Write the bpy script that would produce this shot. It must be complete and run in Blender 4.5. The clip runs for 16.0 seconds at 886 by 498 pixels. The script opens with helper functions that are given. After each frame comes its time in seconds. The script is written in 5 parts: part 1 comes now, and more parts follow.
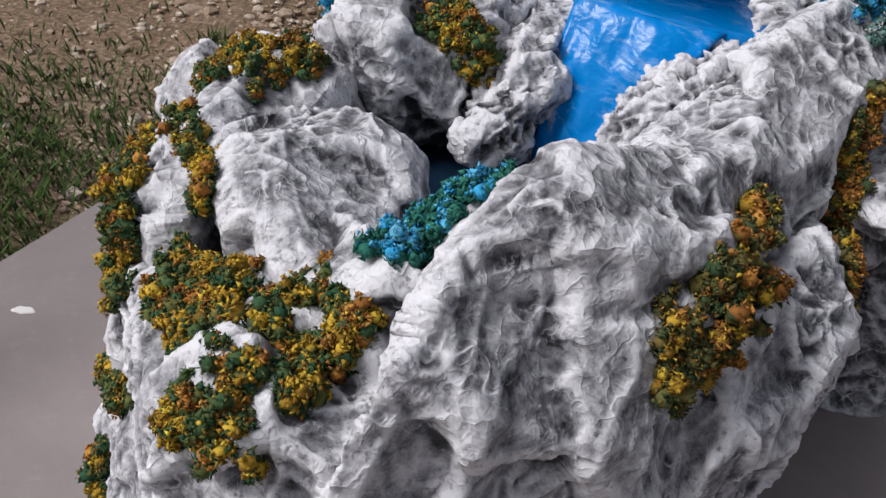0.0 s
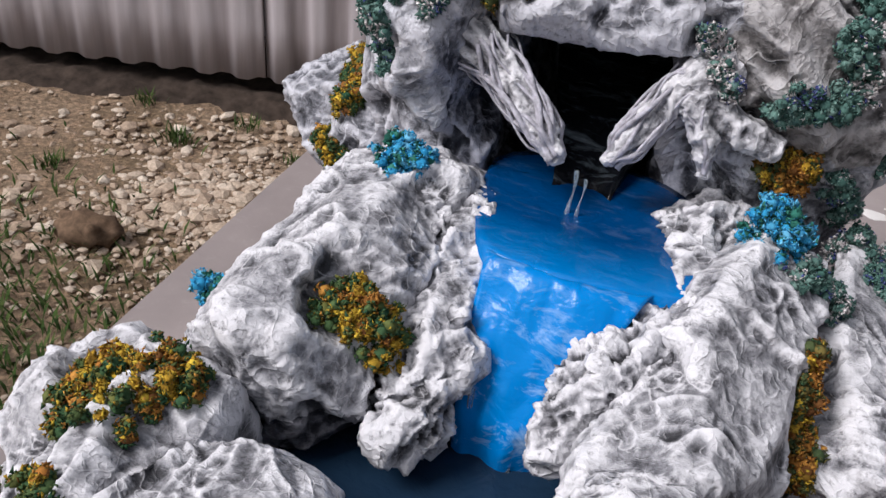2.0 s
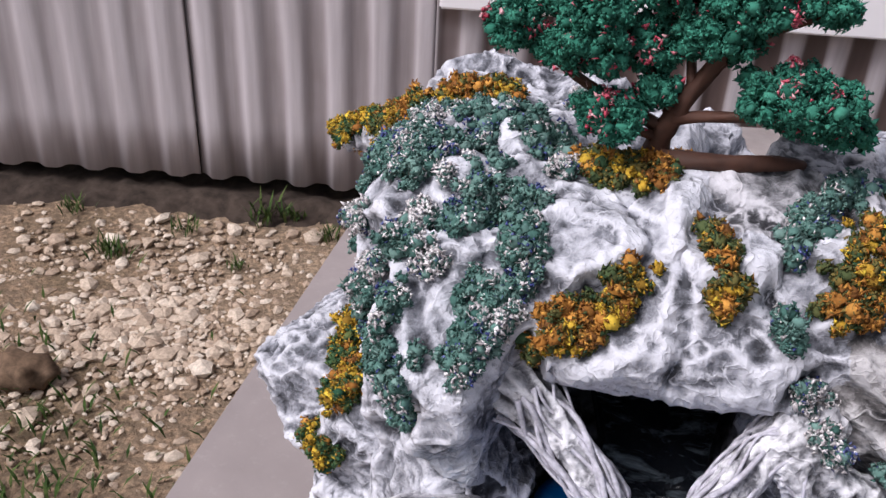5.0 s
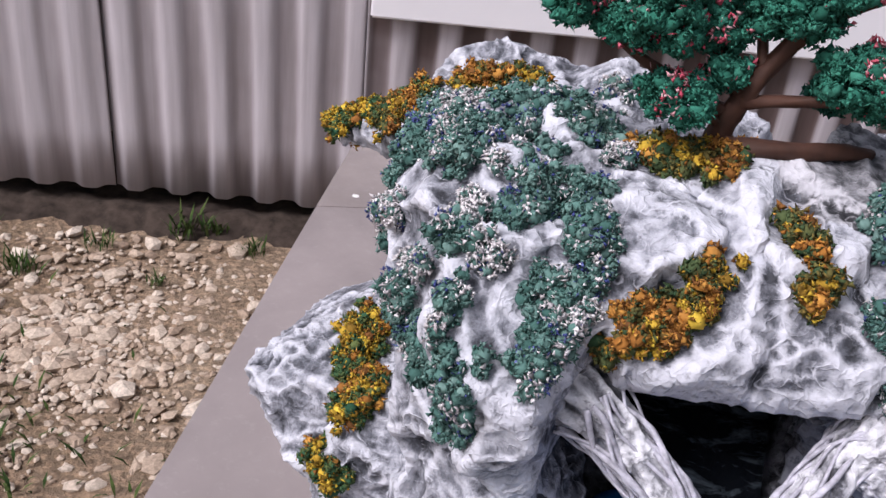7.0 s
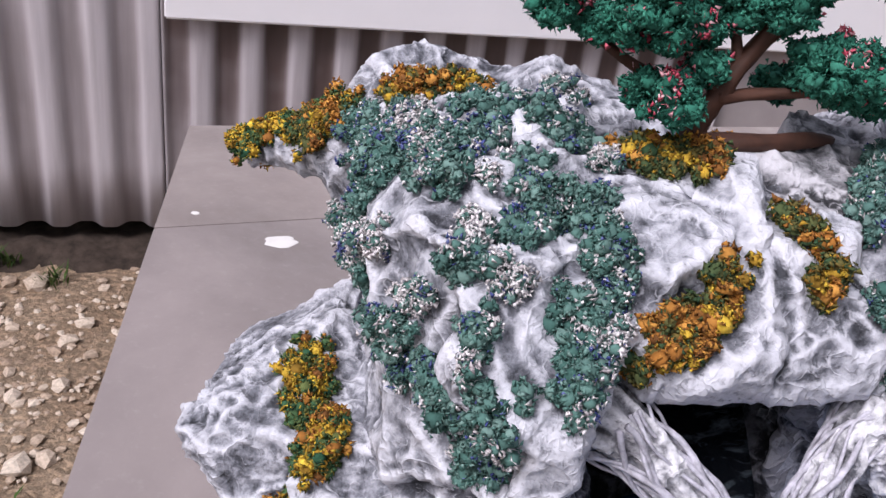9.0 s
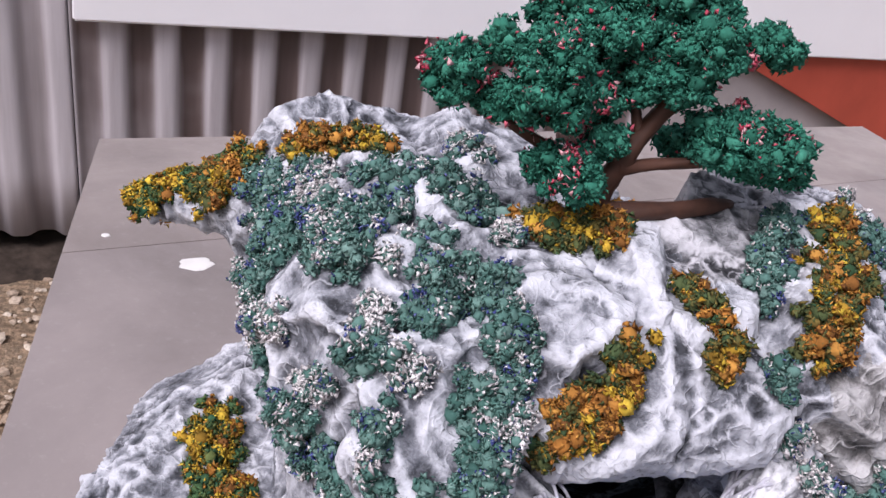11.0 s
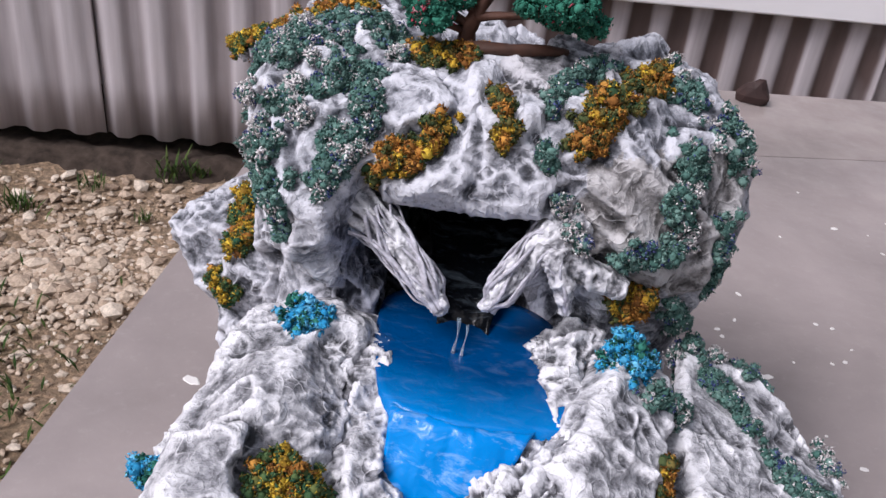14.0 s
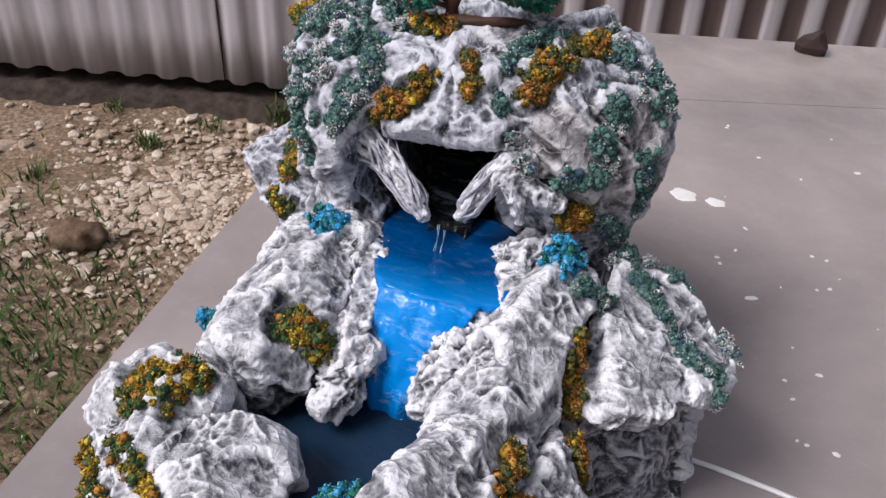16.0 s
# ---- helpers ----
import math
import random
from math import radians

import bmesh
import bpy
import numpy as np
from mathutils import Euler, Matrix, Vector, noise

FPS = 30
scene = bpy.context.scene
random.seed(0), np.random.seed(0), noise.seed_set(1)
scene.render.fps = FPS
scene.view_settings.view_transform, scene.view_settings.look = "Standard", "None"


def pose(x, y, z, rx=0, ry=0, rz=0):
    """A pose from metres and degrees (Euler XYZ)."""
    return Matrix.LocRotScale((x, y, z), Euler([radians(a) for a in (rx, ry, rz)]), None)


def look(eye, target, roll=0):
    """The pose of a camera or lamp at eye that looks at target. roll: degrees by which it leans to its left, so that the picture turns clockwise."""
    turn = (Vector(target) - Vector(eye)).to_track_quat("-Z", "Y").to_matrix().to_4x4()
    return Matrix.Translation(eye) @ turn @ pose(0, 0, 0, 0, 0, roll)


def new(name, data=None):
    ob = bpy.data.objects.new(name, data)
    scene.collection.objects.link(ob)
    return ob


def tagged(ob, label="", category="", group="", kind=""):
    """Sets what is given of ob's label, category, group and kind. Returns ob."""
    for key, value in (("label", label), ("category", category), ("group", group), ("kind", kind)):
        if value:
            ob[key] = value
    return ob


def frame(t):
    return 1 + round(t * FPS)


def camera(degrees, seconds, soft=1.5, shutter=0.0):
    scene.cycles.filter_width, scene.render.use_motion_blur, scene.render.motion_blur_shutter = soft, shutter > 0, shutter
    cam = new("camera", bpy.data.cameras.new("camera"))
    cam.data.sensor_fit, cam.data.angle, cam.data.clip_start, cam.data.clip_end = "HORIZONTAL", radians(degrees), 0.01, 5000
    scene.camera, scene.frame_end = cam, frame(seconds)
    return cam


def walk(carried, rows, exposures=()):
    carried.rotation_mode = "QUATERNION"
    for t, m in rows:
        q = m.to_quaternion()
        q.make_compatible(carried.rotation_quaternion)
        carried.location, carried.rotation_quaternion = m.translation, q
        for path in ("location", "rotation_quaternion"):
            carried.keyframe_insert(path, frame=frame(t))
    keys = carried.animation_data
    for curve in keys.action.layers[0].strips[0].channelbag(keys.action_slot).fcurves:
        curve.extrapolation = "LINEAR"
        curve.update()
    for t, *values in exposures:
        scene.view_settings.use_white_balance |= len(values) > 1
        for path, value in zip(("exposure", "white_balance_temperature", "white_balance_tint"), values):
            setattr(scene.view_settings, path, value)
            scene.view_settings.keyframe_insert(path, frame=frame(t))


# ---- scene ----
cam = camera(54.2, 16.0)
PATH = [
    (0, (0.035, 0.025, 1.237), (-0.682, 1.448, 0.028), 6.3),
    (0.5, (0.013, 0.034, 1.246), (-0.615, 1.52, 0.063), 6.4),
    (1, (-0.017, 0.066, 1.266), (-0.582, 1.597, 0.11), 6.0),
    (1.5, (-0.041, 0.106, 1.295), (-0.544, 1.671, 0.156), 6.0),
    (2, (-0.062, 0.14, 1.314), (-0.54, 1.759, 0.24), 6.6),
    (2.5, (-0.106, 0.187, 1.347), (-0.486, 1.865, 0.327), 6.4),
    (3, (-0.137, 0.223, 1.374), (-0.467, 1.91, 0.352), 6.3),
    (3.5, (-0.173, 0.258, 1.395), (-0.462, 1.983, 0.425), 6.7),
    (4, (-0.185, 0.286, 1.419), (-0.536, 1.98, 0.415), 5.3),
    (4.2, (-0.178, 0.294, 1.427), (-0.545, 1.965, 0.392), 5.0),
    (6.3, (-0.23, 0.335, 1.4), (-0.509, 2.077, 0.457), 6.0),
    (6.5, (-0.239, 0.336, 1.392), (-0.494, 2.082, 0.45), 6.6),
    (7, (-0.268, 0.339, 1.383), (-0.421, 2.092, 0.431), 8.0),
    (7.5, (-0.294, 0.342, 1.376), (-0.359, 2.109, 0.44), 8.1),
    (8, (-0.324, 0.347, 1.365), (-0.283, 2.124, 0.447), 7.9),
    (8.5, (-0.353, 0.363, 1.355), (-0.115, 2.145, 0.479), 9.7),
    (9, (-0.371, 0.379, 1.366), (-0.05, 2.135, 0.464), 9.3),
    (9.5, (-0.372, 0.405, 1.39), (0.052, 2.142, 0.494), 10.2),
    (10, (-0.375, 0.411, 1.393), (0.162, 2.114, 0.491), 11.0),
    (10.2, (-0.383, 0.41, 1.397), (0.206, 2.098, 0.499), 11.3),
    (12.3, (-0.282, 0.376, 1.407), (-0.066, 2.143, 0.495), 8.9),
    (12.5, (-0.274, 0.347, 1.391), (-0.067, 2.112, 0.474), 8.8),
    (13, (-0.248, 0.255, 1.382), (-0.142, 2.003, 0.416), 7.8),
    (13.5, (-0.175, 0.168, 1.417), (-0.292, 1.908, 0.437), 7.5),
    (14, (-0.103, 0.116, 1.444), (-0.252, 1.828, 0.42), 7.9),
    (14.5, (-0.059, 0.059, 1.47), (-0.276, 1.749, 0.423), 6.3),
    (15, (-0.015, 0.007, 1.504), (-0.313, 1.673, 0.438), 6.0),
    (15.5, (0.024, -0.036, 1.511), (-0.324, 1.607, 0.425), 6.1),
    (16, (0.057, -0.065, 1.555), (-0.334, 1.525, 0.406), 4.5),
]
EXPOSURE = [(0.0, -0.24, 6250, 12), (1.0, -0.10, 6250, 12), (2.5, -0.02, 6300, 14), (4.2, 0.22, 6250, 16), (6.3, 0.22, 6100, 18), (10.2, 0.22, 6100, 19), (13.0, 0.14, 6100, 18), (16.0, 0.08, 6200, 15)]
walk(cam, [(t, look(eye, target, roll)) for t, eye, target, roll in PATH], EXPOSURE)

# ---- daylight: overcast, open shade ----
world = bpy.data.worlds.new("overcast")
scene.world = world
world.use_nodes = True
wn = world.node_tree.nodes
sky = wn.new("ShaderNodeTexSky")
sky.sky_type = "NISHITA"
sky.sun_disc = False
sky.sun_elevation, sky.sun_rotation = radians(49), radians(230)
sky.air_density, sky.dust_density = 1.0, 4.0
desat = wn.new("ShaderNodeHueSaturation")
desat.inputs["Saturation"].default_value = 0.35
world.node_tree.links.new(sky.outputs[0], desat.inputs["Color"])
world.node_tree.links.new(desat.outputs[0], wn["Background"].inputs[0])
wn["Background"].inputs[1].default_value = 0.095
sun = new("sun", bpy.data.lights.new("sun", "SUN"))
sun.data.energy, sun.data.angle, sun.data.color = 2.8, radians(25), (1.0, 0.96, 0.93)
sun.matrix_world = look((0, 0, 6), (4.0, 3.3, 0.0))


# ---- noise and meshing tools ----
PERM = np.random.RandomState(7).permutation(256)
PERM = np.concatenate([PERM, PERM, PERM])
GRAD = np.random.RandomState(3).normal(size=(256, 3))
GRAD /= np.linalg.norm(GRAD, axis=1)[:, None]


def grad_noise(p):
    """Gradient noise, about -1 to 1, at an array of points."""
    q = np.floor(p).astype(np.int64)
    f = p - q
    u = f * f * f * (f * (f * 6 - 15) + 10)
    q &= 255
    total = 0
    for a in (0, 1):
        for b in (0, 1):
            for c in (0, 1):
                g = GRAD[PERM[PERM[PERM[q[:, 0] + a] + q[:, 1] + b] + q[:, 2] + c]]
                d = (g * (f - np.array((a, b, c)))).sum(1)
                w = (u[:, 0] if a else 1 - u[:, 0]) * (u[:, 1] if b else 1 - u[:, 1]) * (u[:, 2] if c else 1 - u[:, 2])
                total = total + w * d
    return total * 1.5


def fbm(p, octaves=3):
    return sum(grad_noise(p * 2 ** k + 17.3 * k) / 2 ** k for k in range(octaves))


def ridged(p, octaves=2):
    """Sharp crests near 1, hollows towards 0."""
    return sum((1 - np.abs(grad_noise(p * 2.1 ** k + 9.7 * k)) * 1.6) / 2 ** k for k in range(octaves)) / sum(1 / 2 ** k for k in range(octaves))


def mesh_from(name, verts, faces, material, smooth=True, attribute=None):
    """A mesh from arrays; faces of one size."""
    me = bpy.data.meshes.new(name)
    n, k = len(faces), faces.shape[1]
    me.vertices.add(len(verts))
    me.vertices.foreach_set("co", np.asarray(verts, np.float32).ravel())
    me.loops.add(n * k)
    me.loops.foreach_set("vertex_index", np.asarray(faces, np.int32).ravel())
    me.polygons.add(n)
    me.polygons.foreach_set("loop_start", np.arange(n, dtype=np.int32) * k)
    me.polygons.foreach_set("use_smooth", np.full(n, smooth))
    me.update(calc_edges=True)
    me.validate()
    if attribute is not None:
        for key, values in attribute.items():
            me.attributes.new(key, "FLOAT", "POINT").data.foreach_set("value", np.asarray(values, np.float32))
    me.materials.append(material)
    return me


def part(name, bm, material, parent, label="", smooth=True):
    """One mesh object under a thing or a part, from a bmesh or a mesh."""
    if isinstance(bm, bmesh.types.BMesh):
        me = bpy.data.meshes.new(name)
        for face in bm.faces:
            face.smooth = smooth
        bm.to_mesh(me)
        bm.free()
        me.materials.append(material)
    else:
        me = bm
    ob = new(name, me)
    if parent is not None:
        ob.parent = parent
        if parent.type == "EMPTY":
            ob.matrix_parent_inverse = Matrix.Translation(-parent.location)
    if label:
        tagged(ob, label=label)
    return ob


def thing(name, label, category, at=(0, 0, 0), group="", kind=""):
    ob = new(name)
    ob.location = at
    ob.empty_display_size = 0.05
    return tagged(ob, label, category, group, kind)


# signed distances of round forms
def cone_chain(p, stops):
    """Round cones along stops (x, y, z, radius)."""
    best = None
    for a, b in zip(stops[:-1], stops[1:]):
        A, B = np.array(a[:3]), np.array(b[:3])
        ab = B - A
        t = np.clip(((p - A) @ ab) / (ab @ ab), 0, 1)
        d = np.linalg.norm(p - A - t[:, None] * ab, axis=1) - (a[3] + (b[3] - a[3]) * t)
        best = d if best is None else np.minimum(best, d)
    return best


def blob(p, c, r, turn=0, tilt=0):
    """An ellipsoid, turned about z and tilted about its own x."""
    m = np.array(pose(0, 0, 0, tilt, 0, turn).to_3x3())
    q = (p - np.array(c)) @ m
    r = np.array(r)
    k0, k1 = np.linalg.norm(q / r, axis=1), np.linalg.norm(q / r ** 2, axis=1)
    return k0 * (k0 - 1) / np.maximum(k1, 1e-6)


def slab(p, c, r, rounding, turn=0, tilt=0, lean=0):
    """A rounded box."""
    m = np.array(pose(0, 0, 0, tilt, lean, turn).to_3x3())
    q = np.abs((p - np.array(c)) @ m) - (np.array(r) - rounding)
    return np.linalg.norm(np.maximum(q, 0), axis=1) + np.minimum(q.max(1), 0) - rounding


def melt(a, b, k=0.03):
    h = np.clip(0.5 + 0.5 * (b - a) / k, 0, 1)
    return b + (a - b) * h - k * h * (1 - h)


def carve(a, b, k=0.015):
    return -melt(-a, b, k)


def surface(field, lo, hi, h):
    """Surface net of field < 0 in a box: vertices and quads."""
    axes = [np.arange(l, u + h, h) for l, u in zip(lo, hi)]
    n = [len(a) for a in axes]
    pts = np.stack(np.meshgrid(*axes, indexing="ij"), -1).reshape(-1, 3)
    # a coarse look first; only the blocks that the skin may cross are worked out in full
    at = np.stack(np.meshgrid(*[np.minimum(np.arange(k) // 4 * 4 + 2, k - 1) for k in n], indexing="ij"), -1).reshape(-1, 3)
    keys = (at[:, 0] * n[1] + at[:, 1]) * n[2] + at[:, 2]
    blocks, back = np.unique(keys, return_inverse=True)
    v = field(pts[blocks])[back]
    near = np.abs(v) < 6.5 * h
    v[near] = field(pts[near])
    v = v.reshape(n)
    inside = v < 0
    corner = np.array([(a, b, c) for a in (0, 1) for b in (0, 1) for c in (0, 1)])
    count = sum(inside[a:n[0] - 1 + a, b:n[1] - 1 + b, c:n[2] - 1 + c].astype(np.int8) for a, b, c in corner)
    cells = np.argwhere((count > 0) & (count < 8))
    index = np.full([k - 1 for k in n], -1, np.int64)
    index[tuple(cells.T)] = np.arange(len(cells))
    total, hits = np.zeros((len(cells), 3)), np.zeros(len(cells))
    for i in range(8):
        for j in range(i + 1, 8):
            if np.abs(corner[i] - corner[j]).sum() != 1:
                continue
            va, vb = v[tuple((cells + corner[i]).T)], v[tuple((cells + corner[j]).T)]
            cut = (va < 0) != (vb < 0)
            t = np.where(cut, va / np.where(cut, va - vb, 1), 0)
            total += np.where(cut[:, None], corner[i] + t[:, None] * (corner[j] - corner[i]), 0)
            hits += cut
    verts = (cells + total / hits[:, None]) * h + np.array(lo)
    quads = []
    for ax in range(3):
        e = [0, 0, 0]
        e[ax] = 1
        a = inside[:n[0] - e[0], :n[1] - e[1], :n[2] - e[2]]
        b = inside[e[0]:, e[1]:, e[2]:]
        for sign in (0, 1):
            at = np.argwhere((a & ~b) if sign else (~a & b))
            o1, o2 = [0, 0, 0], [0, 0, 0]
            o1[(ax + 1) % 3], o2[(ax + 2) % 3] = 1, 1
            o1, o2 = np.array(o1), np.array(o2)
            at = at[(at[:, (ax + 1) % 3] > 0) & (at[:, (ax + 2) % 3] > 0)]
            at = at[(at[:, (ax + 1) % 3] < n[(ax + 1) % 3] - 1) & (at[:, (ax + 2) % 3] < n[(ax + 2) % 3] - 1)]
            q = np.stack([index[tuple((at - o).T)] for o in (o1 + o2, o2, 0 * o1, o1)], 1)
            quads.append(q if sign else q[:, ::-1])
    return verts, np.concatenate(quads)


def normals(verts, quads):
    n = np.cross(verts[quads[:, 2]] - verts[quads[:, 0]], verts[quads[:, 3]] - verts[quads[:, 1]])
    out = np.zeros_like(verts)
    for k in range(4):
        np.add.at(out, quads[:, k], n)
    return out / np.maximum(np.linalg.norm(out, axis=1), 1e-12)[:, None]


# ---- materials ----
def material(name, rough=0.8, metal=0.0, spec=0.5):
    m = bpy.data.materials.new(name)
    m.use_nodes = True
    b = m.node_tree.nodes["Principled BSDF"]
    b.inputs["Roughness"].default_value, b.inputs["Metallic"].default_value = rough, metal
    b.inputs["Specular IOR Level"].default_value = spec
    return m, m.node_tree.nodes, m.node_tree.links, b


def node(nodes, kind, **values):
    n = nodes.new(kind)
    for key, value in values.items():
        n.inputs[key.replace("_", " ")].default_value = value
    return n


def ramp(nodes, links, source, stops):
    r = nodes.new("ShaderNodeValToRGB")
    for k, (at, colour) in enumerate(stops):
        e = r.color_ramp.elements[k] if k < 2 else r.color_ramp.elements.new(at)
        e.position, e.color = at, (*colour, 1)
    links.new(source, r.inputs[0])
    return r.outputs[0]


def mix(nodes, links, factor, a, b, kind="MIX"):
    m = nodes.new("ShaderNodeMix")
    m.data_type, m.blend_type = "RGBA", kind
    for socket, value in ((m.inputs[0], factor), (m.inputs[6], a), (m.inputs[7], b)):
        if isinstance(value, (int, float)):
            socket.default_value = value
        elif isinstance(value, tuple):
            socket.default_value = (*value, 1)
        else:
            links.new(value, socket)
    return m.outputs[2]


def maths(nodes, links, operation, a, b=0.0, clamp=False):
    m = nodes.new("ShaderNodeMath")
    m.operation, m.use_clamp = operation, clamp
    for socket, value in zip(m.inputs, (a, b)):
        if isinstance(value, (int, float)):
            socket.default_value = value
        else:
            links.new(value, socket)
    return m.outputs[0]


def bump(nodes, links, shader, height, strength, distance):
    b = node(nodes, "ShaderNodeBump", Strength=strength, Distance=distance)
    links.new(height, b.inputs["Height"])
    links.new(b.outputs[0], shader.inputs["Normal"])


def object_coords(nodes):
    return nodes.new("ShaderNodeTexCoord").outputs["Object"]


def tex_noise(nodes, links, coords, scale, detail=4, rough=0.6, distort=0.0):
    n = node(nodes, "ShaderNodeTexNoise", Scale=scale, Detail=detail, Roughness=rough, Distortion=distort)
    links.new(coords, n.inputs["Vector"])
    return n.outputs[0]


def rock_material(name, dark, mid, light):
    """Cement-stiffened cloth: mottled grey wash, dark flecks in the weave, white paint dragged over the folds and threads."""
    m, n, l, b = material(name, 0.7, spec=0.3)
    co = object_coords(n)
    crest, raised = n.new("ShaderNodeAttribute"), n.new("ShaderNodeAttribute")
    crest.attribute_name, raised.attribute_name = "crest", "raised"
    bent = n.new("ShaderNodeVectorMath")
    bent.operation = "MULTIPLY_ADD"
    wob = node(n, "ShaderNodeTexNoise", Scale=45, Detail=3)
    l.new(co, wob.inputs["Vector"])
    l.new(wob.outputs["Color"], bent.inputs[0])
    bent.inputs[1].default_value = (0.010, 0.010, 0.010)
    l.new(co, bent.inputs[2])
    # thin wrinkles and threads where a noise crosses its middle
    line, tent = None, None
    for size, width, share in ((34, 0.022, 1.0), (75, 0.035, 0.8), (170, 0.06, 0.5)):
        w = maths(n, l, "ABSOLUTE", maths(n, l, "SUBTRACT", tex_noise(n, l, bent.outputs[0], size, 1, 0.4), 0.5))
        edge = maths(n, l, "SUBTRACT", 1.0, maths(n, l, "DIVIDE", w, width), True)
        there = ramp(n, l, tex_noise(n, l, co, size * 0.6, 2), [(0.40, (0, 0, 0)), (0.60, (share, share, share))])
        edge = maths(n, l, "MULTIPLY", edge, there)
        side = maths(n, l, "MULTIPLY", maths(n, l, "SUBTRACT", 1.0, maths(n, l, "DIVIDE", w, 0.13), True), share * 34 / size)
        line = edge if line is None else maths(n, l, "MAXIMUM", line, edge)
        tent = side if tent is None else maths(n, l, "ADD", tent, side)
    wash = tex_noise(n, l, bent.outputs[0], 42, 6, 0.6)
    blotch = tex_noise(n, l, bent.outputs[0], 105, 5, 0.7)
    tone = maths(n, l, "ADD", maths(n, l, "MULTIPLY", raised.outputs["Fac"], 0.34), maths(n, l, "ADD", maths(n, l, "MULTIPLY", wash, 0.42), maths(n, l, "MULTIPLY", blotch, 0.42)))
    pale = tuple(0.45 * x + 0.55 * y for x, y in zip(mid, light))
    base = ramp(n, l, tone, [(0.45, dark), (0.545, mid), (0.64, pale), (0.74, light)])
    grain = tex_noise(n, l, co, 210, 5, 0.7)
    fleck = ramp(n, l, maths(n, l, "ADD", maths(n, l, "MULTIPLY", grain, 0.7), maths(n, l, "MULTIPLY", wash, 0.3)), [(0.36, (0.35, 0.35, 0.36)), (0.47, (1, 1, 1))])
    base = mix(n, l, 1.0, base, fleck, "MULTIPLY")
    white = maths(n, l, "ADD", maths(n, l, "MULTIPLY", crest.outputs["Fac"], 0.7), maths(n, l, "MULTIPLY", line, 0.5))
    white = maths(n, l, "ADD", white, maths(n, l, "MULTIPLY", maths(n, l, "SUBTRACT", grain, 0.5), 0.9))
    high = ramp(n, l, white, [(0.20, (0, 0, 0)), (0.60, (0.9, 0.9, 0.9))])
    l.new(mix(n, l, high, base, light), b.inputs["Base Color"])
    fine = tex_noise(n, l, co, 520, 2, 0.6)
    h = maths(n, l, "ADD", maths(n, l, "MULTIPLY", tent, 0.9), maths(n, l, "ADD", maths(n, l, "MULTIPLY", grain, 0.4), maths(n, l, "MULTIPLY", fine, 0.2)))
    h = maths(n, l, "ADD", h, maths(n, l, "MULTIPLY", line, 0.3))
    bump(n, l, b, h, 0.9, 0.0018)
    return m


ROCK = rock_material("painted_cement_cloth", (0.05, 0.05, 0.056), (0.23, 0.23, 0.25), (0.72, 0.715, 0.745))
ROCK_DARK = rock_material("dark_grey_cement_cloth", (0.03, 0.03, 0.035), (0.12, 0.12, 0.13), (0.55, 0.54, 0.57))

ROCK_COOL = rock_material("cool_grey_painted_cement_cloth", (0.04, 0.042, 0.05), (0.17, 0.175, 0.20), (0.60, 0.605, 0.655))
ROCK_GREY = rock_material("grey_brown_cement_cloth", (0.035, 0.033, 0.034), (0.15, 0.142, 0.142), (0.52, 0.505, 0.51))
NAVY_ROCK = rock_material("navy_cement_cloth", (0.02, 0.022, 0.032), (0.07, 0.075, 0.095), (0.42, 0.43, 0.50))
BLACK_ROCK = rock_material("black_cement_cloth", (0.008, 0.008, 0.011), (0.022, 0.023, 0.03), (0.22, 0.22, 0.25))


def crumb_material(name, colours, rough=0.9):
    """Dyed foam crumbs, each of its own shade."""
    m, n, l, b = material(name, rough, spec=0.2)
    g = n.new("ShaderNodeNewGeometry")
    stops = [(k / max(1, len(colours) - 1), c) for k, c in enumerate(colours)]
    c = ramp(n, l, g.outputs["Random Per Island"], stops)
    patch = ramp(n, l, tex_noise(n, l, object_coords(n), 120, 3), [(0.3, (0.55, 0.55, 0.55)), (0.65, (1.1, 1.1, 1.1))])
    l.new(mix(n, l, 0.8, c, patch, "MULTIPLY"), b.inputs["Base Color"])
    return m


MOSS = crumb_material("moss_green_crumbs", [(0.025, 0.085, 0.045), (0.07, 0.13, 0.05), (0.15, 0.15, 0.04)])
OLIVE = crumb_material("olive_brown_crumbs", [(0.03, 0.075, 0.035), (0.09, 0.11, 0.04), (0.18, 0.13, 0.035)])
SAGE = crumb_material("sage_green_crumbs", [(0.05, 0.125, 0.105), (0.10, 0.20, 0.172), (0.19, 0.305, 0.27)])
TEAL = crumb_material("teal_green_crumbs", [(0.015, 0.10, 0.075), (0.03, 0.16, 0.12), (0.05, 0.24, 0.18)])
TREE_GREEN = crumb_material("deep_green_crumbs", [(0.015, 0.09, 0.06), (0.03, 0.17, 0.115), (0.06, 0.26, 0.18)])
YELLOW = crumb_material("yellow_crumbs", [(0.18, 0.10, 0.015), (0.47, 0.28, 0.03), (0.76, 0.54, 0.06)])
ORANGE = crumb_material("orange_crumbs", [(0.14, 0.06, 0.02), (0.36, 0.15, 0.03), (0.66, 0.33, 0.07)])
BLUE = crumb_material("sky_blue_crumbs", [(0.02, 0.26, 0.52), (0.05, 0.40, 0.70), (0.20, 0.58, 0.82)])
WHITE = crumb_material("white_crumbs", [(0.42, 0.38, 0.39), (0.78, 0.73, 0.73), (0.88, 0.86, 0.86)])
INDIGO = crumb_material("indigo_crumbs", [(0.03, 0.04, 0.14), (0.07, 0.09, 0.27), (0.16, 0.19, 0.4)])
